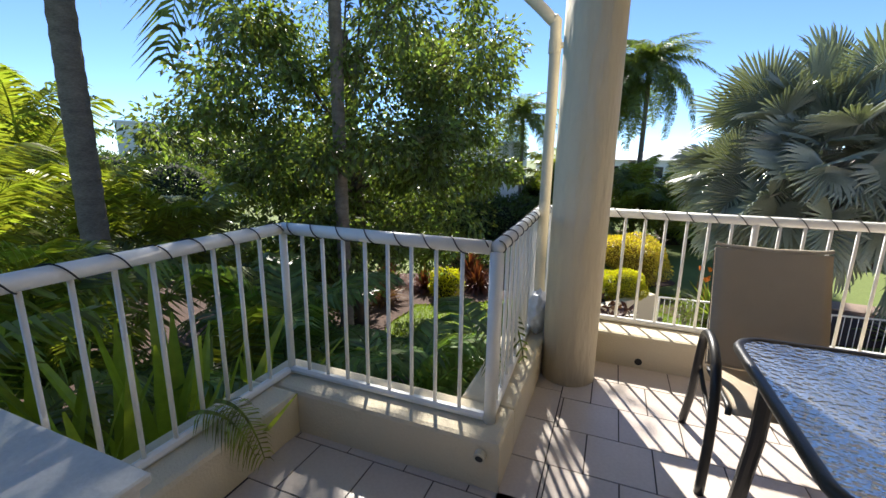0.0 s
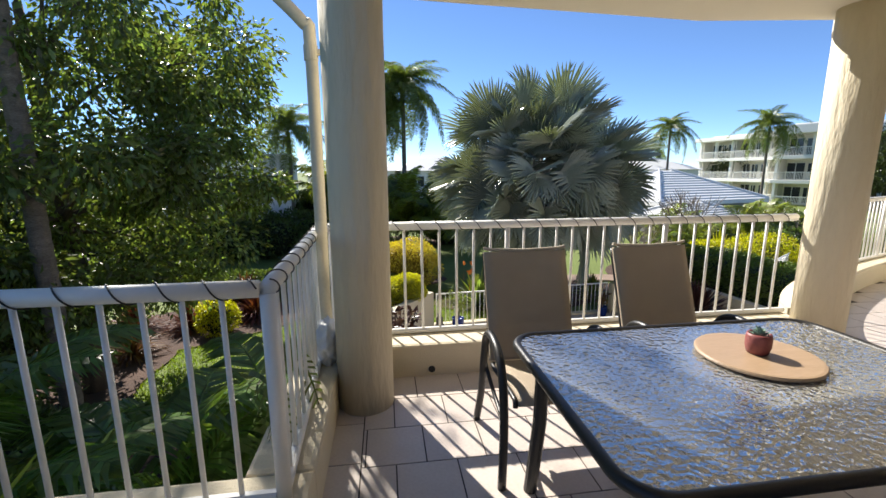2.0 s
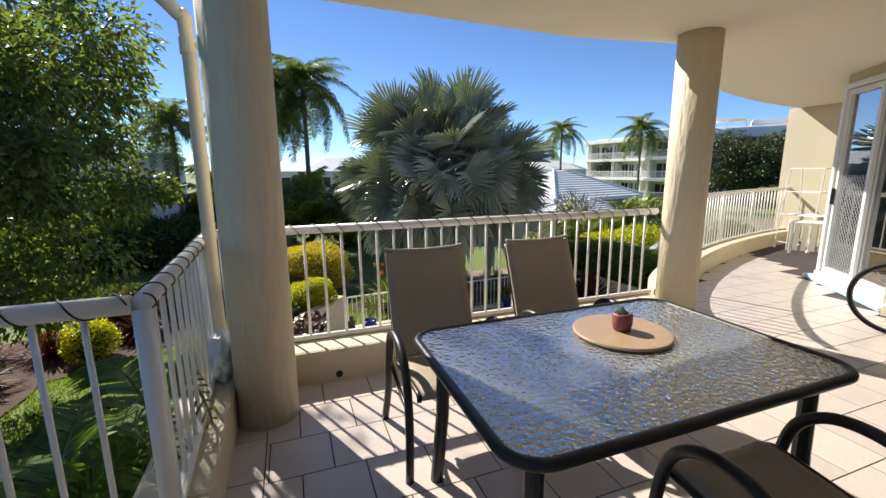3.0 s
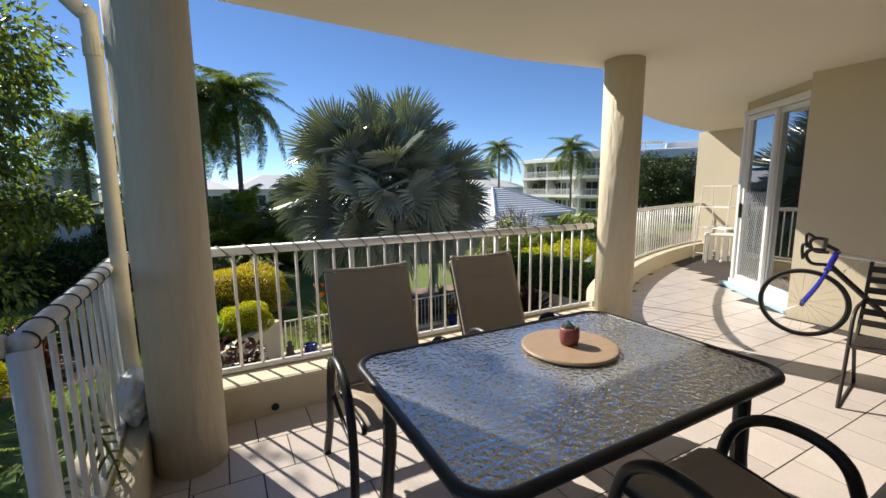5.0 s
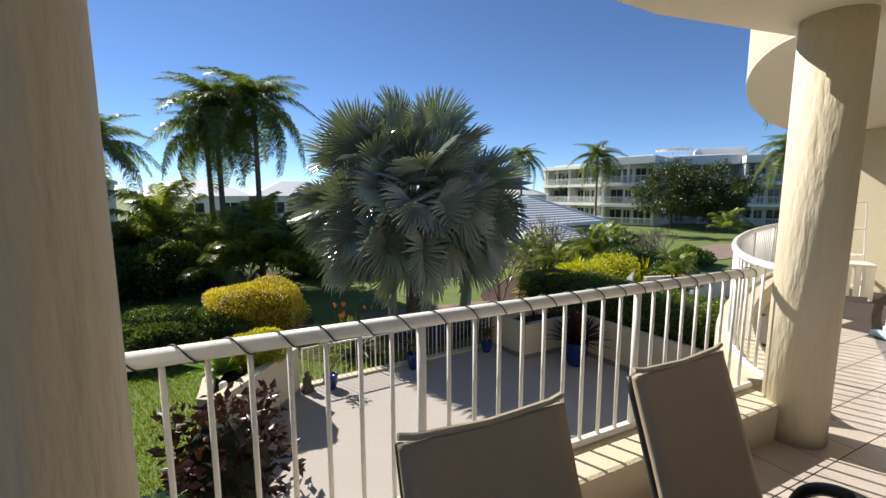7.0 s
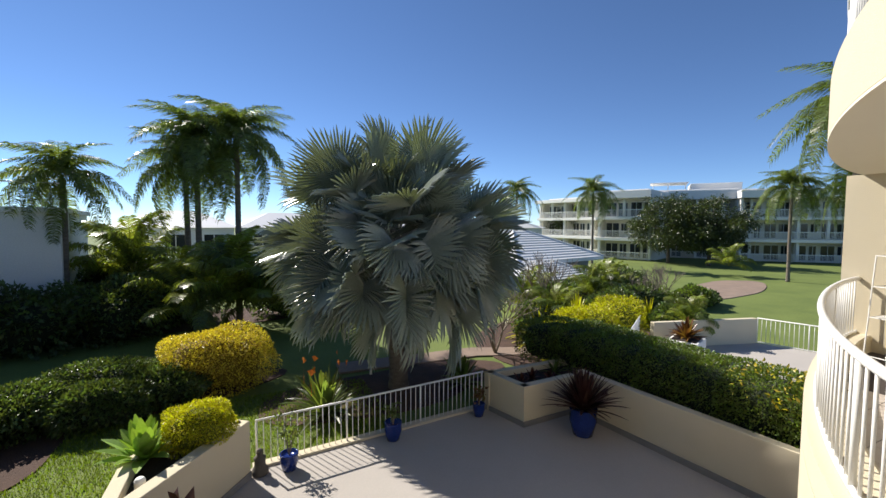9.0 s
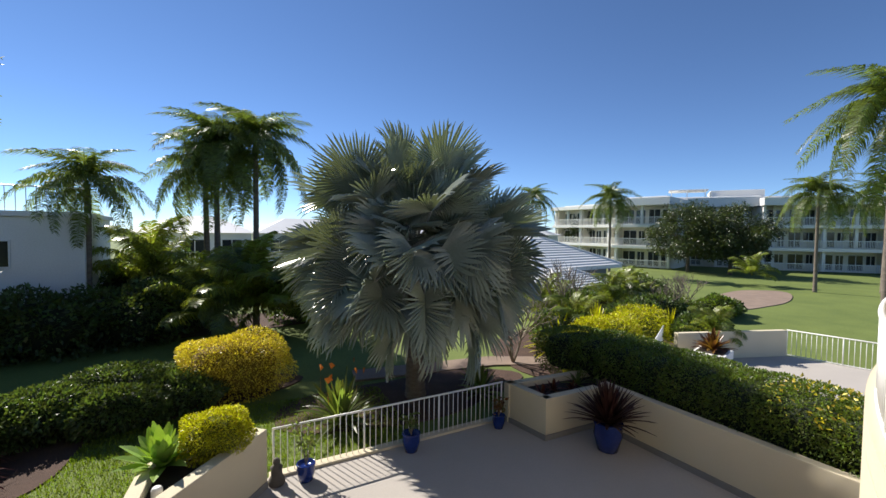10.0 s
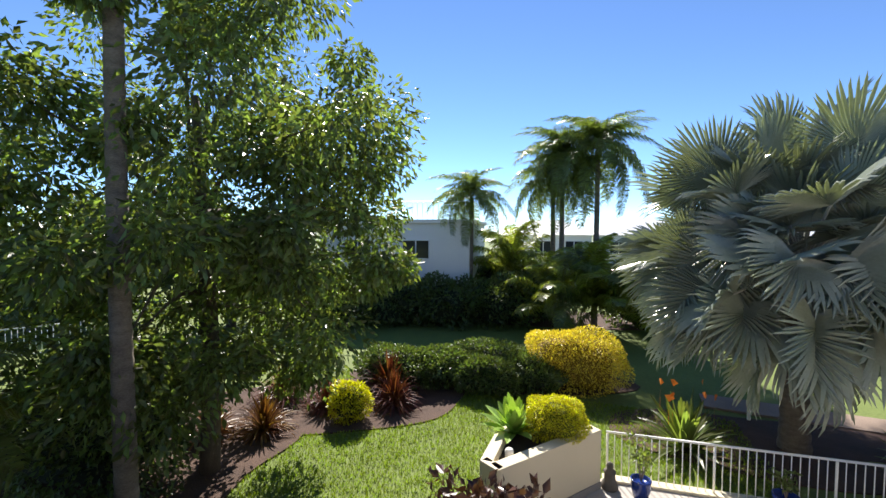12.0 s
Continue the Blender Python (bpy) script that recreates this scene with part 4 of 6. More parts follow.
def shrub(name, label, at, rx, ry, rz, mat, n, size, seed, power=2.0, group="", turn=0.0, narrow=0.5, wob=0.12, depth=0.25, base=None, category="shrub", core=None):
    """A leafy bush: a coat of leaves over a core darkened as shade."""
    rng = np.random.default_rng(seed)
    t = thing(name, label, category, (at[0], at[1], LAWN if base is None else base), turn, group)
    cz = rz * 0.45
    p, d = lump(rx, ry, rz * 0.55, rng, power, wob, n)
    p *= (1 - depth * rng.random(n) ** 2)[:, None]
    p[:, 2] = np.maximum(p[:, 2] + cz, 0.02)
    part("foliage", leaf_mesh("foliage", p, d, size, mat, rng, narrow), None, t)
    # Solid core inside the leaves, its colour standing in for inner shade.
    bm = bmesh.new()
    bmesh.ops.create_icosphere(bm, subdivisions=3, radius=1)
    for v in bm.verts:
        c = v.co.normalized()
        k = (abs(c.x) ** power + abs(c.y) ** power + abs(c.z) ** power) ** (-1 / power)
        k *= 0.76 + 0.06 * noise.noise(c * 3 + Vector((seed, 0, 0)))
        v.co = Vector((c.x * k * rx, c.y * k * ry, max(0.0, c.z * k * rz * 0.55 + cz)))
    part("shaded_core", bm, core or M["core"], t)
    return t


def frond_mesh(name, length_, leaflets, ll, droop, mat, rng, width=0.035, curl=0.55, plume=0.5, bend=2.2, hang=0.0):
    """A feather palm frond along +x: a rib that arches over, and two rows of leaflets."""
    verts, faces = [], []
    n = 14

    def rib(u):
        return np.array([length_ * (u - 0.18 * droop * u * u), 0, length_ * (curl * u - droop * u ** bend)])
    for i in range(n):
        u0, u1 = i / n, (i + 1) / n
        for uu in (u0, u1):
            c = rib(uu)
            r = 0.022 * (1 - 0.85 * uu)
            verts += [c + (0, r, 0), c + (0, -r, 0), c + (0, 0, r * 1.2)]
        b = i * 6
        faces += [(b, b + 3, b + 5, b + 2), (b + 1, b + 2, b + 5, b + 4), (b, b + 1, b + 4, b + 3)]
    for i in range(leaflets):
        u = 0.12 + 0.88 * (i + 0.5) / leaflets
        c = rib(u)
        t = rib(min(1, u + 0.02)) - rib(u - 0.02)
        t /= np.linalg.norm(t)
        for sg in (-1, 1):
            l = ll * (0.35 + 0.65 * math.sin(math.pi * min(1, 0.15 + u * 0.85)) ** 0.7) * rng.uniform(0.85, 1.15)
            d = t * rng.uniform(0.35, 0.75) + np.array([0, sg, 0]) + np.array([0, 0, rng.uniform(-0.1, 0.9) * plume])
            d /= np.linalg.norm(d)
            m1 = c + d * l * 0.5 + np.array([0, 0, -(0.05 + 0.15 * hang) * l])
            e1 = c + d * l * (0.9 - 0.25 * hang) + np.array([0, 0, -(0.25 + 0.35 * droop + 0.35 * hang) * l])
            w = t * width * 0.5
            k = len(verts)
            verts += [c - w * 0.5, c + w * 0.5, m1 + w, m1 - w, e1]
            faces += [(k, k + 1, k + 2, k + 3), (k + 3, k + 2, k + 4)]
    return pydata(name, verts, faces, mat)


def trunk_mesh(h, r0, r1, seed, rings=28, seg=14, lean=(0, 0)):
    """A ringed palm trunk."""
    rnd = random.Random(seed)
    pts, tap = [], []
    for i in range(rings * 2 + 1):
        u = i / (rings * 2)
        pts.append((lean[0] * u * u + 0.02 * math.sin(u * 5 + seed), lean[1] * u * u + 0.02 * math.cos(u * 4 + seed), h * u))
        r = r0 + (r1 - r0) * u ** 0.7 + (0.12 * r0 * math.exp(-u * 14))
        tap.append(r * (1.0 if i % 2 else 0.94) * rnd.uniform(0.985, 1.015))
    return tube(pts, 1.0, seg, taper=tap)


rng_f = np.random.default_rng(11)
QUEEN = [frond_mesh("frond", 3.4, 92, 0.74, dr, M["leaf_palm"], rng_f, 0.05, cu, 1.0, 2.1, 0.35) for dr, cu in ((0.95, 0.6), (1.15, 0.6), (1.35, 0.65), (1.05, 0.5))]
FERN = [frond_mesh("frond", 1.8, 48, 0.42, dr, M["leaf_fern"], rng_f, 0.045, 0.9, 0.25) for dr in (0.75, 0.95, 0.6)]
CANE = [frond_mesh("frond", 1.7, 60, 0.5, dr, mt, rng_f, 0.032, 1.1, 0.35) for dr, mt in ((0.7, M["leaf_yellowpalm"]), (0.9, M["leaf_palm"]), (0.6, M["leaf_yellowpalm"]))]


def feather_palm(name, label, at, h, r, fronds, scale, seed, group="queen palms", meshes=None, base=None, spread=1.0, trunk=True, lean=(0, 0)):
    rnd = random.Random(seed)
    t = thing(name, label, "palm", (at[0], at[1], LAWN if base is None else base), group=group)
    if trunk:
        part("trunk", trunk_mesh(h, r, r * 0.72, seed, max(12, int(h * 5)), lean=lean), M["bark"], t, smooth=True)
        part("crownshaft", tube([(lean[0], lean[1], h - 0.05), (lean[0], lean[1], h + 0.35), (lean[0], lean[1], h + 0.6)], r * 0.8, 10, taper=[1, 1.1, 0.3]), M["leaf_palm"], t)
    ms = meshes or QUEEN
    top = 70 if meshes else 74
    for i in range(fronds):
        o = part("frond", ms[i % len(ms)], None, t)
        a = i * 137.5 + rnd.uniform(-14, 14)
        u = i / fronds
        el = (top - (top + 42) * u) * spread + rnd.uniform(-8, 8)
        s = scale * rnd.uniform(0.85, 1.1)
        o.matrix_basis = pose(lean[0], lean[1], h + 0.3 - 0.15 * u, 0, 0, a) @ pose(0, 0, 0, rnd.uniform(-15, 15), -el, 0) @ Matrix.Diagonal((s, s, s, 1))
    return t


def fan_mesh(R, seg, rng, cup=0.25, span=235):
    """A pleated fan leaf along +x: the segments join to half way, then part into stiff narrow tips."""
    verts, faces = [], []
    a0 = -radians(span) / 2
    st = radians(span) / seg
    for i in range(seg):
        a = a0 + (i + 0.5) * st
        side = abs(a) / radians(span / 2)
        r = R * (1 - 0.26 * side ** 2) * rng.uniform(0.93, 1.06)
        bend = rng.uniform(-0.45, 0.45) * st
        drop = rng.uniform(-0.02, 0.14) * R
        n = len(verts)
        verts.append((0, 0, 0))
        for k, half, turn in ((0.50, 0.5, 0.0), (0.72, 0.36, 0.4), (0.88, 0.20, 0.75)):
            q = r * k
            w = st * half
            for sg, up in ((-1, -0.9), (0, 0.5), (1, -0.9)):
                g = a + sg * w + bend * turn
                lift = up * q * w - cup * R * k * k - drop * max(0.0, k - 0.5) + abs(math.sin(g)) * q * 0.45
                verts.append((q * math.cos(g), q * math.sin(g) * 0.92, lift))
        g = a + bend
        verts.append((r * math.cos(g), r * math.sin(g) * 0.92, -cup * R - drop + abs(math.sin(g)) * r * 0.45))
        faces += [(n, n + 1, n + 2), (n, n + 2, n + 3)]
        for b in (n + 1, n + 4):
            faces += [(b, b + 3, b + 4, b + 1), (b + 1, b + 4, b + 5, b + 2)]
        faces += [(n + 7, n + 10, n + 8), (n + 8, n + 10, n + 9)]
    return pydata("frond", verts, faces, M["leaf_silver"])


def fan_palm(at, h, crown, fronds, seed):
    rnd = random.Random(seed)
    rng = np.random.default_rng(seed)
    t = thing("silver_fan_palm", "big silver-blue fan palm with a dense round crown", "palm", (at[0], at[1], LAWN))
    part("trunk", trunk_mesh(h, 0.30, 0.24, seed, 16), M["bark"], t, smooth=True)
    fans = [fan_mesh(1.35, 46, rng, c) for c in (-0.05, 0.1, 0.22, 0.32)]
    pet = finish_tube("petiole", [(0, 0, 0), (0.5, 0, 0.02), (1.0, 0, 0)], 0.026, 6)
    pet.materials[0] = M["petiole"]
    for i in range(fronds):
        u = (i + 0.5) / fronds
        el = math.degrees(math.asin(1 - 1.63 * u)) + rnd.uniform(-6, 6)
        a = i * 137.508 + rnd.uniform(-6, 6)
        plen = crown - 1.3 - rnd.choice((0, 0, 0, 0.4, 0.9, 1.3)) + rnd.uniform(-0.15, 0.2)
        m = pose(0, 0, h + 0.1, 0, 0, a) @ pose(0, 0, 0, 0, -el, 0)
        o = part("frond", fans[i % 4], None, t)
        sc = rnd.uniform(0.9, 1.08)
        o.matrix_basis = m @ Matrix.Translation((plen, 0, 0)) @ pose(0, 0, 0, rnd.uniform(-60, 60), 14 + rnd.uniform(-16, 26), rnd.uniform(-14, 14)) @ Matrix.Diagonal((sc, sc, sc, 1))
        q = part("petiole", pet, None, t)
        q.matrix_basis = m @ Matrix.Diagonal((plen, 1, 1, 1))
    verts, faces = [], []
    for i in range(34):
        a, z = i * 2.4, h - 0.9 + 1.0 * i / 34
        d = Vector((math.cos(a), math.sin(a), 0))
        s = Vector((-d.y, d.x, 0)) * 0.09
        p = d * 0.25 + Vector((0, 0, z))
        n = len(verts)
        verts += [p - s, p + s, p + d * 0.16 + s * 0.5 + Vector((0, 0, 0.4)), p + d * 0.16 - s * 0.5 + Vector((0, 0, 0.4)), p + d * 0.05 + Vector((0, 0, 0.0))]
        faces += [(n, n + 1, n + 2, n + 3), (n, n + 3, n + 4), (n + 1, n + 4, n + 2)]
    part("boots", pydata("boots", verts, faces, M["bark"]), None, t, "old leaf bases")
    return t


def tree(name, label, at, h, crown_c, crown_r, clumps, per, size, mat, seed, trunk_r=0.2, limbs=9, group="", spread=0.7, base=None, droop=0.5):
    """A broadleaf tree: tapered trunk, forking limbs and many clumps of leaves with gaps."""
    rnd = random.Random(seed)
    rng = np.random.default_rng(seed)
    t = thing(name, label, "tree", (at[0], at[1], LAWN if base is None else base), group=group)
    cc, cr = Vector(crown_c), Vector(crown_r)
    part("trunk", tube(arc([(0, 0, 0), (0.06, 0.03, h * 0.35), (cc.x * 0.5, cc.y * 0.5, h * 0.7), (cc.x, cc.y, h)], 6), trunk_r, 12, taper=[1.25 - 0.8 * i / 18 for i in range(19)]), M["bark2"], t, smooth=True)
    centres = []
    while len(centres) < clumps:
        p = Vector((rnd.uniform(-1, 1), rnd.uniform(-1, 1), rnd.uniform(-1, 1)))
        l = p.length
        if l > 1 or l < 0.35 or rnd.random() > 0.25 + l or (p.z > 0.2 and rnd.random() < 0.35):
            continue
        k = 1 + 0.16 * noise.noise(p * 2.5 + Vector((seed, 1, 2)))
        centres.append(Vector((p.x * cr.x, p.y * cr.y, p.z * cr.z)) * k)
    for i in range(limbs):
        c = centres[i * max(1, len(centres) // limbs) % len(centres)]
        s = Vector((cc.x * 0.7, cc.y * 0.7, h * rnd.uniform(0.35, 0.9)))
        e = cc + c * 0.9
        mid = s.lerp(e, 0.5) + Vector((rnd.uniform(-.2, .2), rnd.uniform(-.2, .2), 0.25))
        part("limb", tube(arc([s, mid, e], 5), trunk_r * 0.38, 7, taper=[1 - 0.085 * k for k in range(11)]), M["bark2"], t, smooth=True)
    cen = np.array([tuple(cc + c) for c in centres])
    idx = rng.integers(0, clumps, clumps * per)
    rad = spread * (0.6 + 0.8 * rng.random(clumps))
    off = rng.normal(0, 1, (clumps * per, 3))
    off *= (rng.random(clumps * per) ** 0.45 / np.linalg.norm(off, axis=1))[:, None] * rad[idx][:, None]
    off[:, 2] *= 0.75
    pts = cen[idx] + off
    dirs = off / (np.linalg.norm(off, axis=1)[:, None] + 1e-6)
    part("crown", leaf_mesh("crown", pts, dirs, size, mat, rng, 0.42, 0.6, droop), None, t)
    return t


def strap_clump(name, label, at, n, l, w, mat, seed, base=None, arch=0.5, spread=1.0, group="", category="plant", split=False):
    """A rosette or clump of long strap leaves."""
    rnd = random.Random(seed)
    verts, faces = [], []
    for i in range(n):
        a = i * 2.39996 + rnd.uniform(-0.2, 0.2)
        u = (i + 0.5) / n
        e = radians(85 - 75 * u * spread) + rnd.uniform(-0.12, 0.12)
        ll = l * rnd.uniform(0.75, 1.1)
        d = Vector((math.cos(a), math.sin(a), 0))
        s = Vector((-math.sin(a), math.cos(a), 0))
        k = len(verts)
        steps = 5
        for j in range(steps + 1):
            q = j / steps
            p = d * (ll * q * math.cos(e)) + Vector((0, 0, ll * (q * math.sin(e) - arch * q * q * (0.25 + u))))
            ww = w * math.sin(math.pi * (0.12 + 0.86 * q)) ** 0.8 / 2
            verts += [p - s * ww, p + Vector((0, 0, -ww * 0.4)), p + s * ww]
        for j in range(steps):
            b = k + j * 3
            faces += [(b, b + 1, b + 4, b + 3), (b + 1, b + 2, b + 5, b + 4)]
    t = thing(name, label, category, (at[0], at[1], LAWN if base is None else base), group=group)
    if split:
        for i in range(n):
            leaf = [(p[0] - 18 * i, p[1] - 18 * i, p[2] - 18 * i, p[3] - 18 * i) for p in faces[i * 10:i * 10 + 10]]
            part("leaf", pydata("leaf", verts[i * 18:i * 18 + 18], leaf, mat), None, t)
    else:
        part("leaves", pydata("leaves", verts, faces, mat), None, t)
    return t


def twig_bush(label, at, r, h, seed, leafmat=None, base=None):
    rnd = random.Random(seed)
    t = thing("bare_shrub", label, "shrub", (at[0], at[1], LAWN if base is None else base))
    tubes, tips = [], []

    def grow(p, d, l, r0, depth):
        q = p + d * l
        tubes.append(tube([p, p.lerp(q, 0.5) + Vector((rnd.uniform(-.04, .04), rnd.uniform(-.04, .04), 0)) * l, q], r0, 5, taper=[1, 0.85, 0.7], caps=False))
        if depth == 0:
            tips.append(q)
            return
        for _ in range(3):
            e = (d + Vector((rnd.uniform(-.8, .8), rnd.uniform(-.8, .8), rnd.uniform(-.1, .6)))).normalized()
            grow(q, e, l * rnd.uniform(0.6, 0.85), r0 * 0.65, depth - 1)
    for i in range(5):
        a = i * 1.26
        grow(Vector((0, 0, 0)), Vector((math.cos(a) * 0.7 * r / h, math.sin(a) * 0.7 * r / h, 1)).normalized(), h * 0.36, 0.04, 3)
    part("twig_framework", join(*tubes), M["twig"], t)
    if leafmat:
        rng = np.random.default_rng(seed)
        pts = np.repeat(np.array([tuple(v) for v in tips]), 4, 0) + rng.normal(0, 0.06, (len(tips) * 4, 3))
        part("foliage", leaf_mesh("foliage", pts, rng.normal(0, 1, pts.shape), 0.12, leafmat, rng), None, t)
    return t


# near trees
fan_palm((5.35, 14.35), 4.05, 3.85, 168, 3)
feather_palm("tall_palm", "tall palm with a ringed grey trunk beside the balcony", (-4.93, 6.81), 12.2, 0.15, 22, 1.35, 21, "tall garden palms")
feather_palm("tall_palm", "tall palm with a ringed grey trunk beside the balcony", (-5.5, 2.8), 8.6, 0.17, 22, 1.0, 22, "tall garden palms")
tree("leafy_tree", "large dense evergreen tree with small glossy leaves", (-6.2, 9.2), 7.5, (-0.2, 0, 6.0), (4.0, 3.7, 5.0), 195, 365, 0.15, M["leaf_dark"], 31, 0.16, 18, "broadleaf trees", 0.72, droop=0.8)
# queen palms
for (x, y, h, s, n), sd in (((-5.3, 25.2, 6.3, 0.85, 24), 41), ((1.18, 25.9, 8.6, 1.0, 30), 42), ((-0.6, 26.8, 8.5, 0.95, 28), 43), ((-1.1, 27.4, 7.4, 0.95, 26), 44)):
    feather_palm("queen_palm", "tall queen palm with arching feather fronds", (x, y), h, 0.17, n, s, sd)
for (x, y, h, s, n), sd in (((30.9, 43.1, 8.3, 1.0, 20), 45), ((38.7, 38.8, 8.3, 1.05, 22), 46), ((45.1, 22.1, 7.9, 1.05, 22), 47), ((24.5, 10.8, 9.6, 1.0, 30), 48), ((33, 50, 6.5, 1.0, 16), 49), ((50, 19.5, 8.0, 1.1, 20), 50)):
    feather_palm("queen_palm", "tall queen palm with arching feather fronds", (x, y), h, 0.16, n, s, sd)
# golden cane clumps
for (x, y, h, s, n, sp), sd in (((1.2, 23.2, 1.3, 1.9, 30, 1.0), 61), ((2.6, 23.8, 0.9, 1.7, 26, 1.0), 62), ((-0.5, 24.0, 0.8, 1.6, 24, 1.0), 63), ((-3.4, 27.6, 2.2, 1.8, 24, 1.0), 78), ((-12.0, 5.0, 3.2, 1.6, 24, 1.0), 80), ((-7.2, 2.2, 2.4, 1.3, 24, 1.0), 59), ((-7.5, 5.2, 1.6, 1.3, 22, 1), 57), ((19.3, 20.2, 0.6, 1.2, 18, 1.1), 64), ((23.0, 22.5, 0.5, 1.2, 16, 1.0), 65),
                                ((17.4, 13.2, 0.7, 0.75, 16, 1.0), 66), ((-2.9, 2.3, 1.4, 0.9, 10, 1.0), 67), ((-2.7, 0.2, 2.3, 0.9, 9, 1.0), 68),
                                ((-8.5, 4.5, 2.0, 1.4, 18, 1.0), 71), ((-9, 1.5, 2.6, 1.5, 18, 1.0), 73), ((-4.2, 1.6, 2.0, 1.1, 20, 1.0), 77), ((45, 27.0, 0.8, 1.4, 16, 1), 75)):
    feather_palm("cane_palm", "clump of golden cane palm fronds", (x, y), h, 0.06, n, s, sd, "cane palms", CANE, spread=sp * 0.75, trunk=False)
# broad ferny palms in the bed under the balcony
for (x, y, h, s, n), sd in (((-3.6, 3.6, 1.5, 1.25, 14), 69), ((-1.9, 3.3, 1.25, 1.1, 13), 70), ((-2.5, 2.5, 1.35, 1.0, 12), 72), ((-1.3, 4.7, 0.9, 1.15, 13), 74), ((-1.05, 2.75, 1.0, 0.85, 12), 76)):
    feather_palm("bed_palm", "low palm with glossy arching green fronds under the balcony", (x, y), h, 0.06, n, s, sd, "bed palms", FERN, spread=0.6, trunk=False)
# fronds that hang in over the kerb
def lone_frond(at, turn, pitch, scale, mesh, label):
    t = thing("palm_frond", label, "palm frond", at, group="hanging fronds")
    o = part("frond", mesh, None, t)
    o.matrix_basis = pose(0, 0, 0, 0, 0, turn) @ pose(0, 0, 0, 0, pitch, 0) @ Matrix.Diagonal((scale, scale, scale, 1))
    return t


DRY = [frond_mesh("frond", 0.62, 22, 0.22, 0.9, M["leaf_yellowpalm"], rng_f, 0.014, 0.5, 0.2), frond_mesh("frond", 0.5, 12, 0.16, 1.0, M["leaf_palm"], rng_f, 0.02, 0.4, 0.1)]
lone_frond((-1.60, 1.12, 0.30), -4, 8, 0.62, DRY[0], "thin arching palm frond hanging over the kerb")
lone_frond((-1.62, 1.0, 0.30), 16, 6, 0.6, DRY[0], "thin arching palm frond hanging over the kerb")
lone_frond((-0.66, 2.35, 0.52), -28, 12, 0.9, DRY[1], "drooping green palm leaf poking through the railing")
lone_frond((-0.70, 2.15, 0.46), -40, 10, 0.8, DRY[1], "drooping green palm leaf poking through the railing")


def spear_clump(at, n, l, w, seed):
    """Broad upright undivided palm leaves."""
    return strap_clump("upright_palm_leaf", "upright broad yellow-green young palm leaves", at, n, l, w, M["leaf_spear"], seed, arch=0.12, spread=0.4, group="young palm leaves", base=LAWN + 2.0, split=True)


spear_clump((-2.30, 1.35), 18, 1.9, 0.12, 181)
spear_clump((-2.2, 0.98), 16, 1.7, 0.10, 182)
spear_clump((-2.45, 0.7), 15, 1.7, 0.10, 183)
spear_clump((-2.25, 1.9), 14, 1.3, 0.09, 184)
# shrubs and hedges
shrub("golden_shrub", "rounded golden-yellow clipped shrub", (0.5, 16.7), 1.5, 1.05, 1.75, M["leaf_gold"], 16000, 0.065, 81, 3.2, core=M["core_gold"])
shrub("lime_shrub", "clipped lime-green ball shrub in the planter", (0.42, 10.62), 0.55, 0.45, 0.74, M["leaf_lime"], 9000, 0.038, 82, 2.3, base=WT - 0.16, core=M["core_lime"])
strap_clump("agave", "bright green agave rosette in the planter", (-0.30, 10.45), 38, 0.78, 0.2, M["leaf_agave"], 83, base=WT - 0.1, arch=0.25, spread=0.85)
for (x, y, rx, ry, rz), sd in (((-2.2, 16.4, 1.5, 1.0, 1.25), 84), ((-3.6, 15.6, 1.3, 1.0, 1.1), 85), ((-0.9, 16.0, 1.3, 0.9, 1.05), 86), ((-4.8, 14.9, 1.4, 1.0, 1.2), 206), ((-2.0, 15.3, 1.2, 0.7, 1.0), 207)):
    shrub("glossy_shrub", "low dark glossy-leaved shrub", (x, y), rx, ry, rz, M["leaf_shrub"], 7000, 0.10, sd, group="glossy shrubs")
shrub("lime_shrub", "lime-green rounded shrub in the mulch bed", (-4.85, 12.2), 0.55, 0.5, 1.0, M["leaf_lime"], 3500, 0.07, 87)
for (x, y, l), sd in (((-4.1, 13.3, 1.35), 88), ((-4.6, 14.0, 1.7), 89), ((-5.8, 12.6, 1.2), 90), ((-7.2, 12.5, 1.7), 99)):
    strap_clump("red_grass", "russet red fountain grass clump", (x, y), 260, l, 0.04, M["leaf_red"], sd, arch=0.75, spread=0.75, group="red grasses")
for (x, y, l), sd in (((-6.4, 10.9, 1.2), 91), ((-7.4, 10.3, 1.1), 92)):
    strap_clump("brown_grass", "rust brown grassy clump under the tree", (x, y), 220, l, 0.05, M["leaf_rust"], sd, arch=0.6, spread=0.8, group="brown grasses")
shrub("dark_hedge_shrub", "dark glossy broad hedge shrub", (-8.3, 8.2), 2.3, 1.3, 2.1, M["leaf_shrub"], 11000, 0.11, 93)
shrub("dark_hedge_shrub", "dark glossy broad hedge shrub", (-5.4, 5.6), 1.2, 1.2, 1.5, M["leaf_shrub"], 6000, 0.11, 94)
strap_clump("bird_of_paradise", "bird of paradise clump with long grey-green leaves", (3.0, 13.4), 60, 1.5, 0.16, M["leaf_palm"], 95, arch=0.35, spread=0.75)
strap_clump("bird_of_paradise", "bird of paradise clump with long grey-green leaves", (7.2, 13.7), 50, 1.2, 0.12, M["leaf_palm"], 96, arch=0.45, spread=0.9)
shrub("dark_shrub", "maroon-leaved bush beside the terrace", (-0.15, 7.7), 0.75, 0.75, 1.9, M["leaf_cycad"], 1600, 0.16, 97, depth=0.7, wob=0.3)
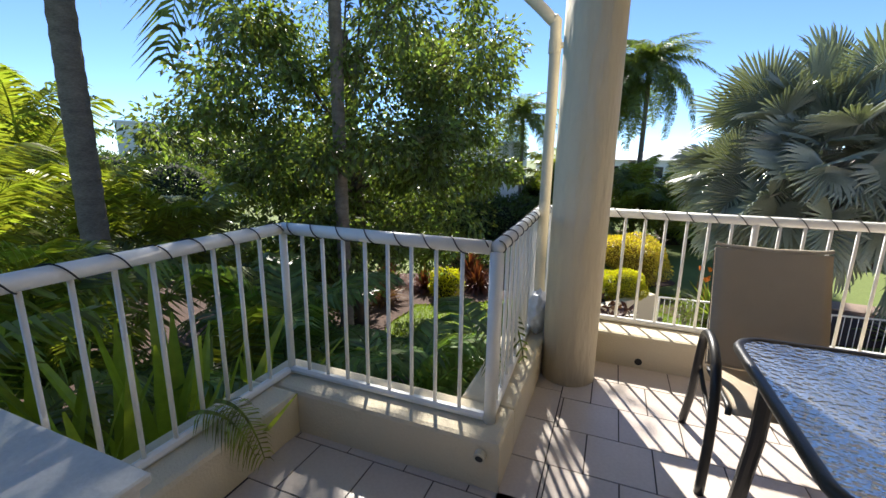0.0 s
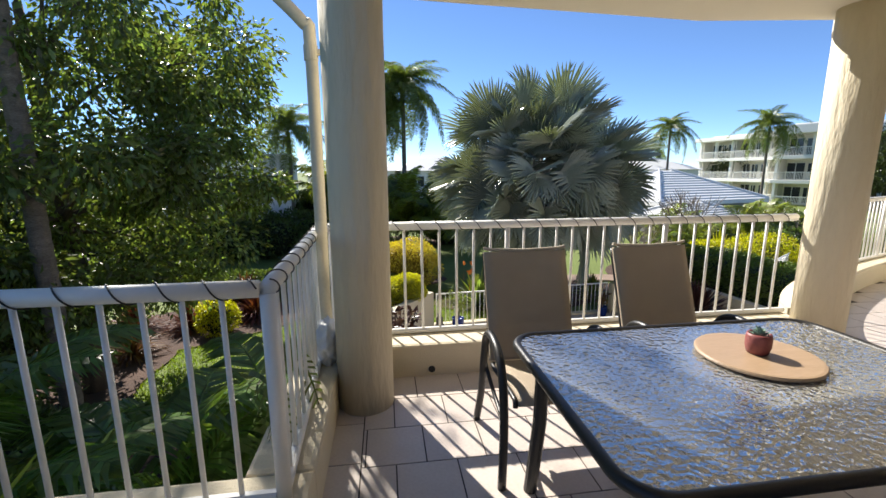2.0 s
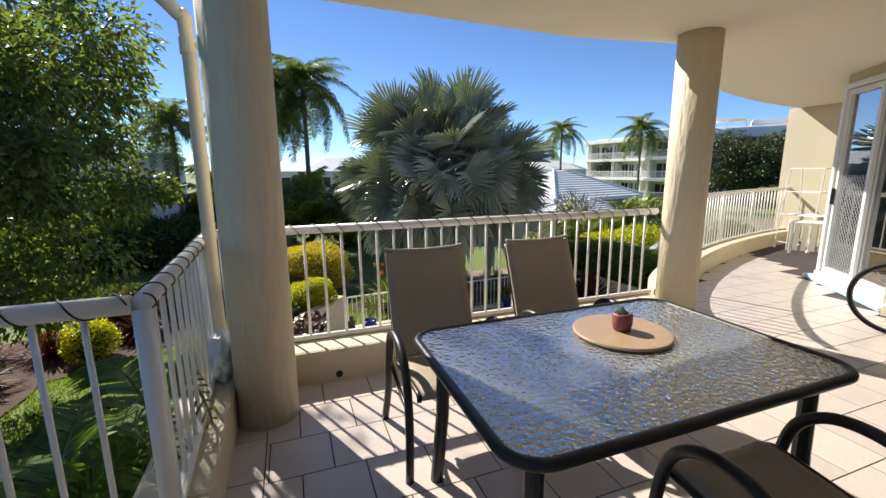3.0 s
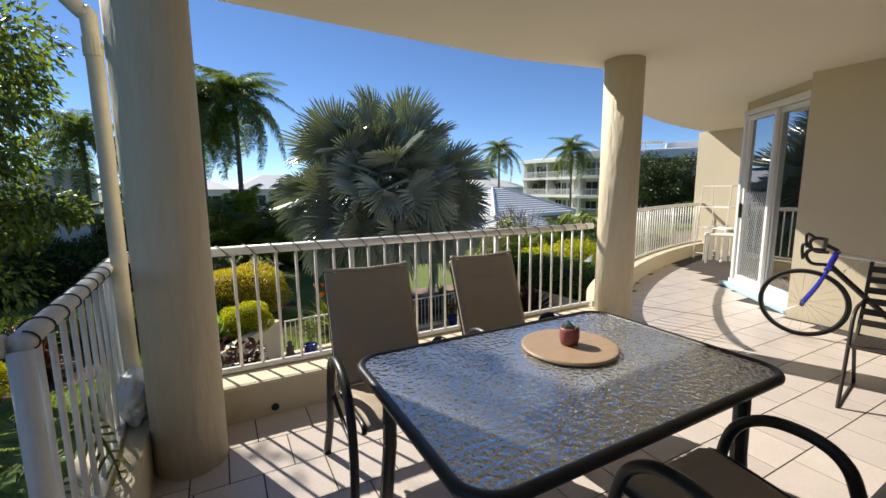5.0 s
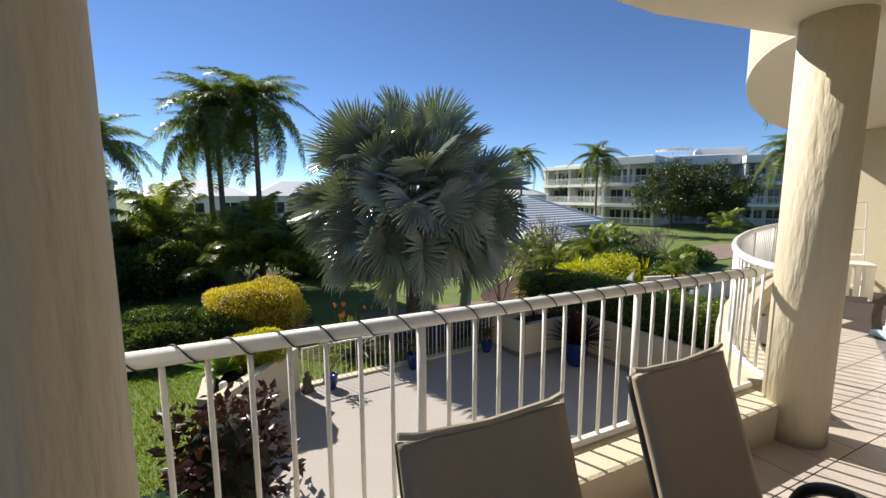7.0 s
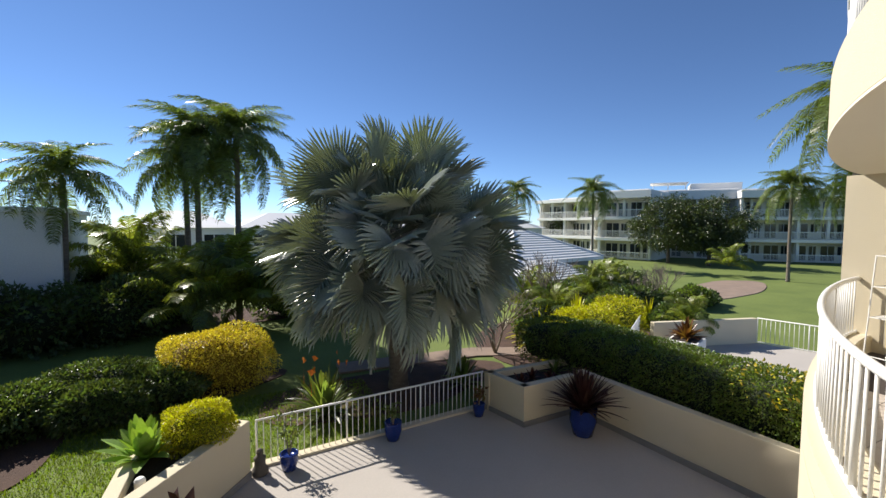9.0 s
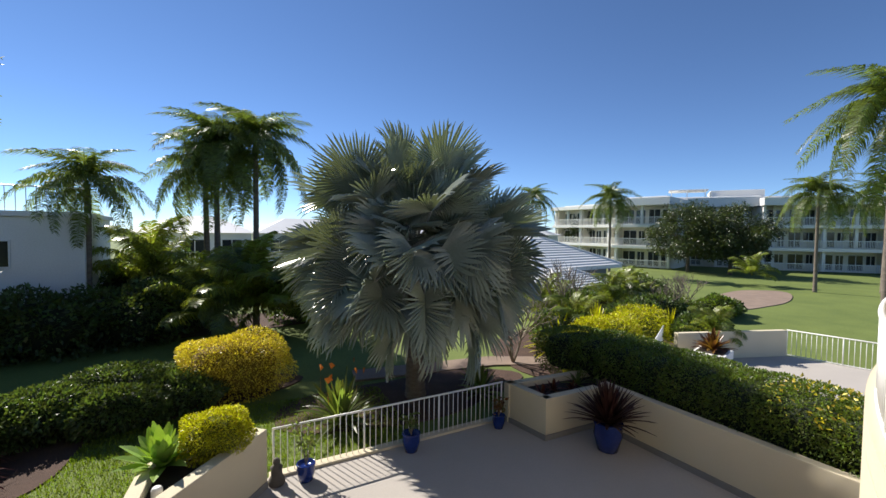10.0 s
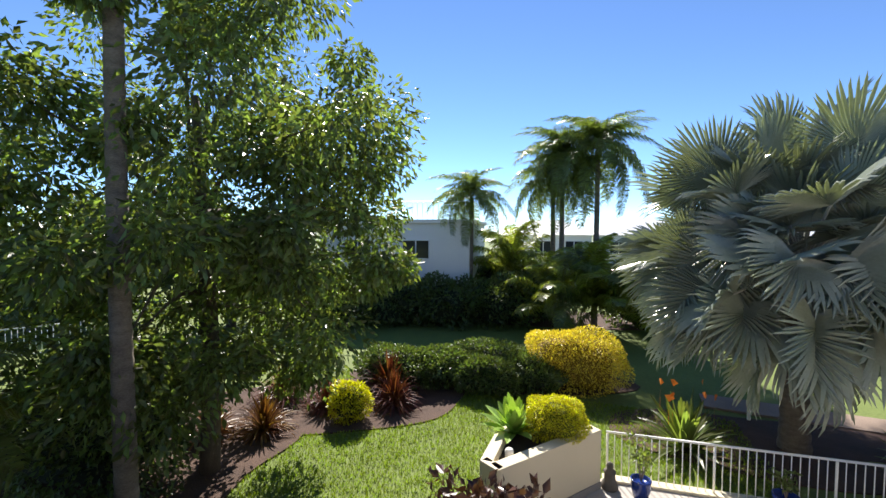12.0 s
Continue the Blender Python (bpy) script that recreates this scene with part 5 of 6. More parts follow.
# hedge beside the terrace
for i in range(9):
    u = i / 8
    x, y = 9.75 + 0.35 * u - (0.35 if i == 0 else 0), 12.2 - 7.2 * u
    tuft = shrub("hedge", "clipped green hedge along the terrace wall", (x, y), 1.0, 0.72, 1.15, M["leaf_hedge"], 8500, 0.055, 100 + i, 4.0, "terrace hedge", base=-2.12, wob=0.04, depth=0.12)
    if i > 5:
        rng = np.random.default_rng(500 + i)
        tips, ways = lump(1.0, 0.72, 0.66, rng, 4.0, 0.04, 160 * (i - 4))
        tips[:, 2] += 0.55
        part("young_leaves", leaf_mesh("young_leaves", tips[tips[:, 2] > 0.9], ways[tips[:, 2] > 0.9], 0.08, M["leaf_gold"], rng, 0.5), None, tuft, "golden young leaf tips")
for (x, y, rx, ry, rz), sd in (((12.5, 13.8, 1.6, 1.0, 2.1), 111), ((14.6, 14.6, 1.7, 1.1, 2.0), 112), ((11.4, 13.6, 1.1, 0.9, 1.9), 113)):
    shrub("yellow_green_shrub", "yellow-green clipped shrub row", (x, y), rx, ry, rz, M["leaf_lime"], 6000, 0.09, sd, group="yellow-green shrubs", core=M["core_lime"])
for (x, y), sd in (((13.6, 16.6), 115), ((15.2, 17.2), 116), ((12.2, 16.0), 117), ((14.4, 17.8), 118)):
    strap_clump("yellow_flax", "clump of arching yellow-green strap leaves", (x, y), 90, 2.3, 0.11, M["leaf_lime"], sd, arch=0.6, spread=0.8, group="yellow flax")
for (x, y, rx, ry, rz), sd in (((16.8, 20.4, 1.6, 1.4, 1.8), 121), ((18.6, 18.0, 1.6, 1.2, 1.5), 122), ((21.5, 19.0, 1.8, 1.4, 1.5), 123), ((24, 21.5, 1.7, 1.3, 1.3), 124), ((19.8, 15.2, 1.4, 1.0, 1.2), 125), ((26, 24, 2.2, 1.6, 1.8), 126), ((22, 26, 2.4, 1.4, 2.0), 127), ((27.0, 19.0, 1.5, 1.2, 0.9), 128)):
    shrub("garden_shrub", "green rounded garden shrub", (x, y), rx, ry, rz, M["leaf_shrub"], 3500, 0.16, sd, group="garden shrubs")
twig_bush("grey leafless frangipani with forked twigs", (14.0, 17.9), 1.6, 3.8, 131)
twig_bush("grey leafless frangipani with forked twigs", (25.5, 20.2), 1.5, 2.6, 132)
rnd = random.Random(77)
for i in range(26):
    u = rnd.random()
    x, y = 11.5 + 15.0 * u + rnd.uniform(-1, 1), 15.0 + 9.0 * rnd.random() + 3.0 * u
    if math.hypot(x - 5.3, y - 14.3) < 2.5:
        continue
    r = rnd.uniform(0.7, 1.5)
    kind = i % 5
    if kind < 2:
        shrub("garden_shrub", "green rounded garden shrub", (x, y), r, r * 0.9, r * rnd.uniform(0.9, 1.4), M["leaf_shrub"] if kind else M["leaf_hedge"], 2600, 0.14, 300 + i, group="garden shrubs")
    elif kind == 2:
        strap_clump("yellow_flax", "clump of arching yellow-green strap leaves", (x, y), 60, r * 1.1, 0.08, M["leaf_lime"], 300 + i, arch=0.6, spread=0.8, group="yellow flax")
    elif kind == 3:
        feather_palm("cane_palm", "clump of golden cane palm fronds", (x, y), 0.4, 0.06, 16, r * 0.9, 300 + i, "cane palms", CANE, spread=0.75, trunk=False)
    else:
        strap_clump("dry_grass", "tan tufted ornamental grass", (x, y), 90, r * 0.8, 0.03, M["leaf_rust"], 300 + i, arch=0.7, spread=0.85, group="ornamental grasses")
twig_bush("grey leafless frangipani with forked twigs", (9.8, 15.8), 1.4, 2.8, 133)
twig_bush("grey leafless frangipani with forked twigs", (22.2, 18.6), 1.5, 2.4, 134)
# dark background planting before the neighbouring houses
for (x, y, rx, ry, rz), sd in (((-9.0, 22.8, 2.2, 1.6, 2.4), 141), ((-6.3, 23.4, 2.0, 1.4, 2.4), 142), ((-3.6, 24.3, 2.0, 1.4, 2.6), 143), ((-2.0, 26.8, 2.2, 1.6, 2.6), 144), ((3.8, 26.4, 2.2, 1.5, 2.2), 145), ((6.5, 27.5, 3.0, 1.8, 3.4), 146), ((10.5, 26.5, 2.5, 1.6, 3.2), 147), ((-4.0, 29.0, 2.6, 1.6, 3.5), 148), ((-12, 21.0, 2.5, 2.0, 3.0), 149), ((-24, 10.0, 3.0, 2.5, 5.0), 201), ((-28, 14.0, 3.5, 2.5, 5.2), 202), ((-24, 17, 3.0, 2.5, 4.6), 203), ((-20, 5.5, 3.0, 2.5, 4.6), 204), ((-33, 19, 3.5, 3, 5.0), 205)):
    shrub("bushy_shrub", "dark green bushy planting before the white houses", (x, y), rx, ry, rz, M["leaf_shrub"], 4200, 0.20, sd, group="house planting", wob=0.25)
for (x, y, h, r), sd in (((52.5, 38.8, 8.6, 4.6), 151), ((54.0, 34.4, 8.4, 4.4), 152), ((57, 60, 9, 4.5), 153), ((-30, 24, 8, 4.0), 154), ((-32, 12, 8, 4.0), 155), ((-16, 19, 6, 3.0), 156)):
    tree("leafy_tree", "dense dark broadleaf tree", (x, y), h * 0.6, (0, 0, h * 0.6), (r, r, h * 0.42), 80, 190, 0.30, M["leaf_far"], sd, 0.2, 6, "broadleaf trees", 1.2)


# lawn blades near the terrace
rng = np.random.default_rng(9)
spots = []
while len(spots) < 42000:
    x, y = rng.uniform(-7.0, 4.5), rng.uniform(5.0, 15.5)
    if not any(inside(p, x, y) for p in BARE):
        spots.append((x, y, LAWN))
spots = np.array(spots)
up = np.tile(np.array([0.0, 0.0, 1.0]), (len(spots), 1))
M["blade"] = material("grass_blade", (0.20, 0.27, 0.03), 0.6, 0.2, 1, 10, 0.0, island=0.35, translucent=0.4)
blades = tagged(part("lawn_grass", leaf_mesh("lawn_grass", spots, up, 0.075, M["blade"], rng, 0.22, 0.35, 0.0), None), "short mown lawn grass blades", "grass", kind="stuff")


# pots and ornaments
def glazed_pot(at, r, h, label, group="blue pots"):
    p = thing("plant_pot", label, "plant pot", at, group=group)
    part("pot", lathe([(r * 0.62, 0), (r * 0.7, h * 0.02), (r * 0.98, h * 0.55), (r * 0.95, h * 0.85), (r * 1.02, h * 0.97), (r * 1.0, h), (r * 0.86, h), (r * 0.84, h * 0.88), (r * 0.05, h * 0.87)], 28), M["glaze"], p, smooth=True)
    return p


def sparse_plant(at, h, seed, mat, label):
    rnd = random.Random(seed)
    rng = np.random.default_rng(seed)
    t = thing("potted_plant", label, "plant", at)
    tubes, tips = [], []
    for i in range(5):
        a = i * 1.3
        e = Vector((math.cos(a) * h * 0.35 * rnd.random(), math.sin(a) * h * 0.35 * rnd.random(), h * rnd.uniform(0.6, 1)))
        tubes.append(tube([(0, 0, 0), e * 0.5 + Vector((0.02, 0.02, 0.03)), e], 0.010, 5, taper=[1, .8, .5]))
        tips += [e * k for k in (0.55, 0.7, 0.85, 1.0)]
    part("stems", join(*tubes), M["twig"], t)
    pts = np.repeat(np.array([tuple(v) for v in tips]), 6, 0) + rng.normal(0, 0.04, (len(tips) * 6, 3))
    part("foliage", leaf_mesh("foliage", pts, rng.normal(0, 1, pts.shape), 0.09, mat, rng), None, t)
    return t


glazed_pot((1.86, 10.86, TERRACE), 0.17, 0.33, "small cobalt blue glazed pot on the terrace")
sparse_plant((1.86, 10.86, TERRACE + 0.28), 0.85, 161, M["leaf_palm"], "thin leafy shrub in a blue pot")
glazed_pot((4.0, 11.05, TERRACE), 0.19, 0.40, "small cobalt blue glazed pot on the terrace")
sparse_plant((4.0, 11.05, TERRACE + 0.34), 0.5, 162, M["leaf_palm"], "low leafy plant in a blue pot")
glazed_pot((6.25, 11.2, TERRACE), 0.15, 0.32, "small cobalt blue glazed pot on the terrace")
sparse_plant((6.25, 11.2, TERRACE + 0.27), 0.5, 163, M["leaf_rust"], "low leafy plant in a blue pot")
glazed_pot((7.86, 9.42, TERRACE), 0.30, 0.62, "large round cobalt blue glazed pot on the terrace")
strap_clump("cycad", "dark maroon cordyline with arching leaves in a blue pot", (7.86, 9.42), 190, 1.0, 0.07, M["leaf_cycad"], 164, base=TERRACE + 0.55, arch=0.22, spread=0.82)
statue = part("garden_statue", lathe([(0.13, 0), (0.15, 0.03), (0.14, 0.10), (0.10, 0.16), (0.095, 0.26), (0.11, 0.32), (0.05, 0.36), (0.062, 0.41), (0.055, 0.46), (0.02, 0.49)], 16), M["statue"], smooth=True)
statue.location = (1.36, 10.95, TERRACE)
tagged(statue, "small weathered stone seated statue on the terrace", "statue")
for x, y, s in ((7.15, 10.75, 0.4), (7.6, 10.9, 0.35), (8.4, 10.95, 0.55), (8.0, 10.7, 0.3)):
    strap_clump("bromeliad", "small bromeliad rosette in the box planter", (x, y), 18, s, 0.07, M["leaf_red"] if s < 0.5 else M["leaf_palm"], int(x * 50), base=WB - 0.14, arch=0.4, group="bromeliads")
tub = thing("planter_box", "white square planter box on the far terrace", "planter", (15.4, 12.0, TERRACE), 20)
part("body", box(-0.6, 0.6, -0.5, 0.5, 0, 0.62, 0.02), M["facade_white"], tub)
part("soil", box(-0.5, 0.5, -0.4, 0.4, 0.624, 0.64), M["soil"], tub)
strap_clump("croton", "orange-red croton in the white planter box", (15.4, 12.0), 70, 0.8, 0.13, M["leaf_rust"], 171, base=TERRACE + 0.63, arch=0.3, spread=0.8)
bollard = thing("path_light", "short white path light post", "light post", (4.9, 15.7, LAWN))
part("post", tube([(0, 0, 0), (0, 0, 0.85)], 0.045, 12), M["white"], bollard)
part("cap", lathe([(0.05, 0.85), (0.06, 0.87), (0.055, 0.92), (0.01, 0.95)], 12), M["white"], bollard)
mug = thing("white_jar", "small white jar standing in the planter soil", "jar", (-0.22, 9.62, WT - 0.16))
part("body", lathe([(0.06, 0), (0.07, 0.02), (0.07, 0.16), (0.055, 0.19), (0.04, 0.2)], 16), M["white"], mug)
rnd = random.Random(4)
for i in range(7):
    f = thing("flower", "orange bird of paradise flower", "flower", (3.0 + rnd.uniform(-.6, .6), 13.4 + rnd.uniform(-.5, .5), LAWN + rnd.uniform(1.15, 1.5)), rnd.uniform(0, 360), "orange flowers")
    part("petals", pydata("petals", [(0, 0, 0), (0.12, 0.02, 0.1), (0.02, 0, 0.16), (-0.1, 0.02, 0.12), (0, 0.03, 0.03), (0, 0, -0.5), (0.012, 0, -0.5)], [(0, 1, 2), (0, 2, 3), (4, 2, 1), (0, 5, 6)], M["flower"]), None, f)


# ---- buildings ----
def window_unit(parent, x0, x1, z0, z1, y, name="window"):
    w = part(name, join(box(x0, x1, y - 0.06, y + 0.02, z0, z0 + 0.06), box(x0, x1, y - 0.06, y + 0.02, z1 - 0.06, z1), box(x0, x0 + 0.06, y - 0.06, y + 0.02, z0 + 0.06, z1 - 0.06), box(x1 - 0.06, x1, y - 0.06, y + 0.02, z0 + 0.06, z1 - 0.06),
                        box((x0 + x1) / 2 - 0.03, (x0 + x1) / 2 + 0.03, y - 0.05, y + 0.02, z0 + 0.06, z1 - 0.06)), M["aluminium"], parent)
    part("pane", box(x0 + 0.06, x1 - 0.06, y - 0.02, y, z0 + 0.06, z1 - 0.06), M["window"], w)


def block(at, turn, w, d, h, label, mat="facade_white", windows=(), rail=False):
    """A plain rendered block whose front faces -y before its turn."""
    b = thing("house", label, "building", (at[0], at[1], LAWN), turn, "neighbouring houses")
    part("wall", box(0, w, 0.0, d, 0, h, 0.02), M[mat], b)
    part("roof", box(-0.15, w + 0.15, -0.15, d + 0.15, h, h + 0.22, 0.02), M[mat], b)
    for x0, x1, z0, z1 in windows:
        window_unit(b, x0, x1, z0, z1, -0.004)
    if rail:
        r = part("roof_rail", tube([(0, 0.1, h + 1.2), (w, 0.1, h + 1.2)], 0.03, 6), M["white"], b)
        for i in range(int(w / 0.3)):
            part("rail_bar", tube([(0.15 + 0.3 * i, 0.1, h + 0.22), (0.15 + 0.3 * i, 0.1, h + 1.2)], 0.015, 5, caps=False), M["white"], r)
    return b


block((-14.0, 23.6), 8, 8.8, 8, 5.3, "white rendered two-storey house with a roof terrace rail", windows=((5.0, 6.6, 3.3, 4.4), (5.3, 6.7, 0.9, 2.0), (1.5, 3.2, 3.3, 4.4)), rail=True)


block((-44.0, 26.0), 55, 12, 9, 7.4, "white flat-roofed house behind the palms", windows=((1.5, 3.5, 5.0, 6.4), (5.0, 7.5, 4.6, 6.6), (8.5, 10.5, 5.0, 6.4)))
railing("railing", [(-20.5, 11.0), (-18.5, 14.5)], LAWN, [0.02, 2.0, 4.0], 0.16, "white painted steel garden railing", topr=0.025, height=1.1, group="garden railings", br=0.014)


def townhouse(x, y, turn):
    b = thing("townhouse", "white two-storey townhouse with a pale gable roof", "building", (x, y, LAWN), turn, "row of townhouses")
    part("wall", box(0, 8, 0, 8, 0, 4.6), M["facade_white"], b)
    bm = bmesh.new()
    v = [bm.verts.new(p) for p in ((-0.4, -0.4, 4.6), (8.4, -0.4, 4.6), (8.4, 8.4, 4.6), (-0.4, 8.4, 4.6), (2.6, 4, 6.0), (5.4, 4, 6.0))]
    for f in ((0, 1, 5, 4), (1, 2, 5), (2, 3, 4, 5), (3, 0, 4), (3, 2, 1, 0)):
        bm.faces.new([v[i] for i in f])
    part("roof", bm, M["roof"], b)
    for x0 in (0.8, 3.2, 5.8):
        window_unit(b, x0, x0 + 1.5, 3.0, 4.1, -0.004)
    window_unit(b, 1.0, 3.0, 0.6, 2.0, -0.004)
    window_unit(b, 5.0, 7.0, 0.4, 2.2, -0.004)
    return b


th = townhouse(-7.0, 40.5, 4)
for i in range(1, 5):
    copy_thing(th, pose(-7.0 + 8.6 * i, 40.5 + 0.7 * i, LAWN, 0, 0, 4))


def hipped_roof(parent, x0, x1, y0, y1, z, rise, rid, courses):
    """Four ribbed slopes that meet in a short ridge, with hip caps and a fascia."""
    cx, cy = (x0 + x1) / 2, (y0 + y1) / 2
    c = [Vector((x0, y0, z)), Vector((x1, y0, z)), Vector((x1, y1, z)), Vector((x0, y1, z))]
    r = [Vector((cx - rid, cy, z + rise)), Vector((cx + rid, cy, z + rise))]
    for a, b, e, d in ((c[0], c[1], r[1], r[0]), (c[1], c[2], r[1], r[1]), (c[2], c[3], r[0], r[1]), (c[3], c[0], r[0], r[0])):
        bm = bmesh.new()
        for i in range(courses):
            u0, u1 = i / courses, (i + 1) / courses
            p = [a.lerp(d, u0), b.lerp(e, u0), b.lerp(e, u1), a.lerp(d, u1)]
            lift = Vector((0, 0, 0.07))
            q = [bm.verts.new(v) for v in (p[0] + lift, p[1] + lift, p[2], p[3], p[0], p[1])]
            bm.faces.new(q[:4])
            bm.faces.new((q[4], q[5], q[1], q[0]))
        bmesh.ops.remove_doubles(bm, verts=bm.verts, dist=0.001)
        part("roof_slope", bm, M["roof"], parent)
    for k in range(4):
        part("hip_cap", tube([c[k] + Vector((0, 0, 0.08)), r[0 if k in (0, 3) else 1] + Vector((0, 0, 0.06))], 0.09, 6), M["roof"], parent)
    part("fascia", join(box(x0, x1, y0, y0 + 0.05, z - 0.2, z), box(x0, x1, y1 - 0.05, y1, z - 0.2, z), box(x0, x0 + 0.05, y0 + 0.05, y1 - 0.05, z - 0.2, z), box(x1 - 0.05, x1, y0 + 0.05, y1 - 0.05, z - 0.2, z)), M["facade_white"], parent)


def pavilion(at, turn):
    """A single-storey pavilion with a ribbed hipped roof and a lower porch roof."""
    b = thing("pavilion", "low pavilion with white ribbed hipped roofs and grey walls", "building", (at[0], at[1], LAWN), turn)
    part("wall", box(-4.2, 4.2, -3.6, 3.6, 0, 2.4), M["pavilion_wall"], b)
    hipped_roof(b, -5.0, 5.0, -4.4, 4.4, 2.5, 2.0, 0.6, 13)
    part("porch_wall", box(-5.6, -1.2, -6.6, -3.62, 0, 1.6), M["pavilion_wall"], b)
    hipped_roof(b, -6.2, -0.6, -7.2, -3.2, 1.7, 0.85, 0.9, 8)
    return b


M["pavilion_wall"] = material("grey_wall_paint", (0.34, 0.34, 0.34), 0.9, 0.1, 0.6, 20, 0.1)
pavilion((20.9, 29.4), 12)


def apartment(wings, label):
    """A three-storey apartment house of stepped wings with deep balconies; each wing runs from its first plan point to its second, seen from the garden."""
    H = 3.05
    x0, y0 = wings[0][0]
    b = thing("apartment_building", label, "building", (x0, y0, LAWN))
    rnd = random.Random(5)
    for p0, p1, bays, crown, penthouse in wings:
        w = math.dist(p0, p1)
        bw = w / bays
        m = pose(p0[0] - x0, p0[1] - y0, 0, 0, 0, math.degrees(math.atan2(p1[1] - p0[1], p1[0] - p0[0])))

        def put(name, bm, mat, parent=None, label=""):
            o = part(name, bm, mat, parent or b, label)
            if parent is None:
                o.matrix_basis = m
            return o
        put("back_wall", box(0, w, 2.6, 10, 0, 3 * H - 0.3), M["facade"])
        put("end_wall", box(-0.25, 0, 1.0, 10, 0, 3 * H - 0.3), M["facade"])
        for k in range(1, 4):
            top = 3 * H if k == 3 else k * H
            out = -0.55 if k == 3 else 0.0
            put("floor_slab", box(-0.4, w + 0.3, out, 10, top - 0.28, top + (0.30 + crown if k == 3 else 0.16), 0.02), M["facade_white"])
        for k in range(3):
            z = k * H + 0.17
            rail = put("balcony_rail", box(0, w, 0.05, 0.13, z + 0.93, z + 1.01), M["white"])
            bars = []
            for i in range(int(w / 0.16)):
                bars.append(box(0.16 * i, 0.16 * i + 0.035, 0.07, 0.11, z, z + 0.93))
            part("balustrade", join(*bars), M["white"], rail)
            for i in range(bays + 1):
                if k == 2 or i % 2 == 0 or rnd.random() < 0.5:
                    put("pier", box(i * bw - 0.16, i * bw + 0.16, 0.35, 0.70, k * H + 0.17, (k + 1) * H - 0.29), M["facade_white"])
            for i in range(0, bays + 1, 2):
                put("party_wall", box(i * bw - 0.1, i * bw + 0.1, 1.1, 2.6, k * H + 0.17, (k + 1) * H - 0.29), M["facade"])
            for i in range(bays):
                g = rnd.uniform(0.45, 0.62) * bw
                for a, e, lo, hi in ((0.25, g, 0.2, 2.35), (g + 0.3, bw - 0.25, rnd.choice((0.2, 1.0)), 2.3)):
                    wn = put("window", join(box(i * bw + a, i * bw + e, 2.5, 2.6, k * H + lo, k * H + lo + 0.07), box(i * bw + a, i * bw + e, 2.5, 2.6, k * H + hi - 0.07, k * H + hi), box(i * bw + (a + e) / 2 - 0.03, i * bw + (a + e) / 2 + 0.03, 2.5, 2.6, k * H + lo, k * H + hi)), M["aluminium"])
                    part("pane", box(i * bw + a + 0.03, i * bw + e - 0.03, 2.56, 2.59, k * H + lo + 0.07, k * H + hi - 0.07), M["window"], wn)
        put("parapet", box(0.8, w * 0.9, 1.8, 9.5, 3 * H + 0.31 + crown, 3 * H + 0.62 + crown, 0.02), M["facade_white"])
        if penthouse:
            z = 3 * H + 0.63 + crown
            put("rooftop_room", box(w * 0.45, w * 0.95, 3.5, 9, z, z + 1.0, 0.02), M["facade_white"])
            canopy = put("rooftop_canopy", box(w * 0.02, w * 0.42, 2.5, 6.5, z + 1.05, z + 1.2, 0.02), M["roof"])
            for cx in (w * 0.05, w * 0.21, w * 0.39):
                part("canopy_post", box(cx - 0.06, cx + 0.06, 2.7, 2.82, z, z + 1.05), M["white"], canopy)
    return b


apartment((((51.3, 63.9), (52.6, 49.6), 5, 0.0, False), ((49.7, 48.3), (52.2, 41.6), 2, 0.45, False),
           ((58.2, 46.5), (66.2, 36.0), 4, 0.75, True), ((64.0, 36.0), (73.5, 26.8), 4, 0.45, False), ((73.0, 26.0), (82.0, 15.0), 4, 0.2, False)),
          "cream three-storey apartment house with stepped wings and white balcony railings")


# ---- floor tiles, last ----
P, G = 0.307, 0.007
tile_shared = {}


def tile_mesh(w, d):
    key = (round(w, 3), round(d, 3))
    if key not in tile_shared:
        bm = box(-w / 2, w / 2, -d / 2, d / 2, -0.006, 0.0)
        mesh = bpy.data.meshes.new("tile")
        bm.to_mesh(mesh)
        bm.free()
        tile_shared[key] = finish(mesh, M["tile"])
    return tile_shared[key]


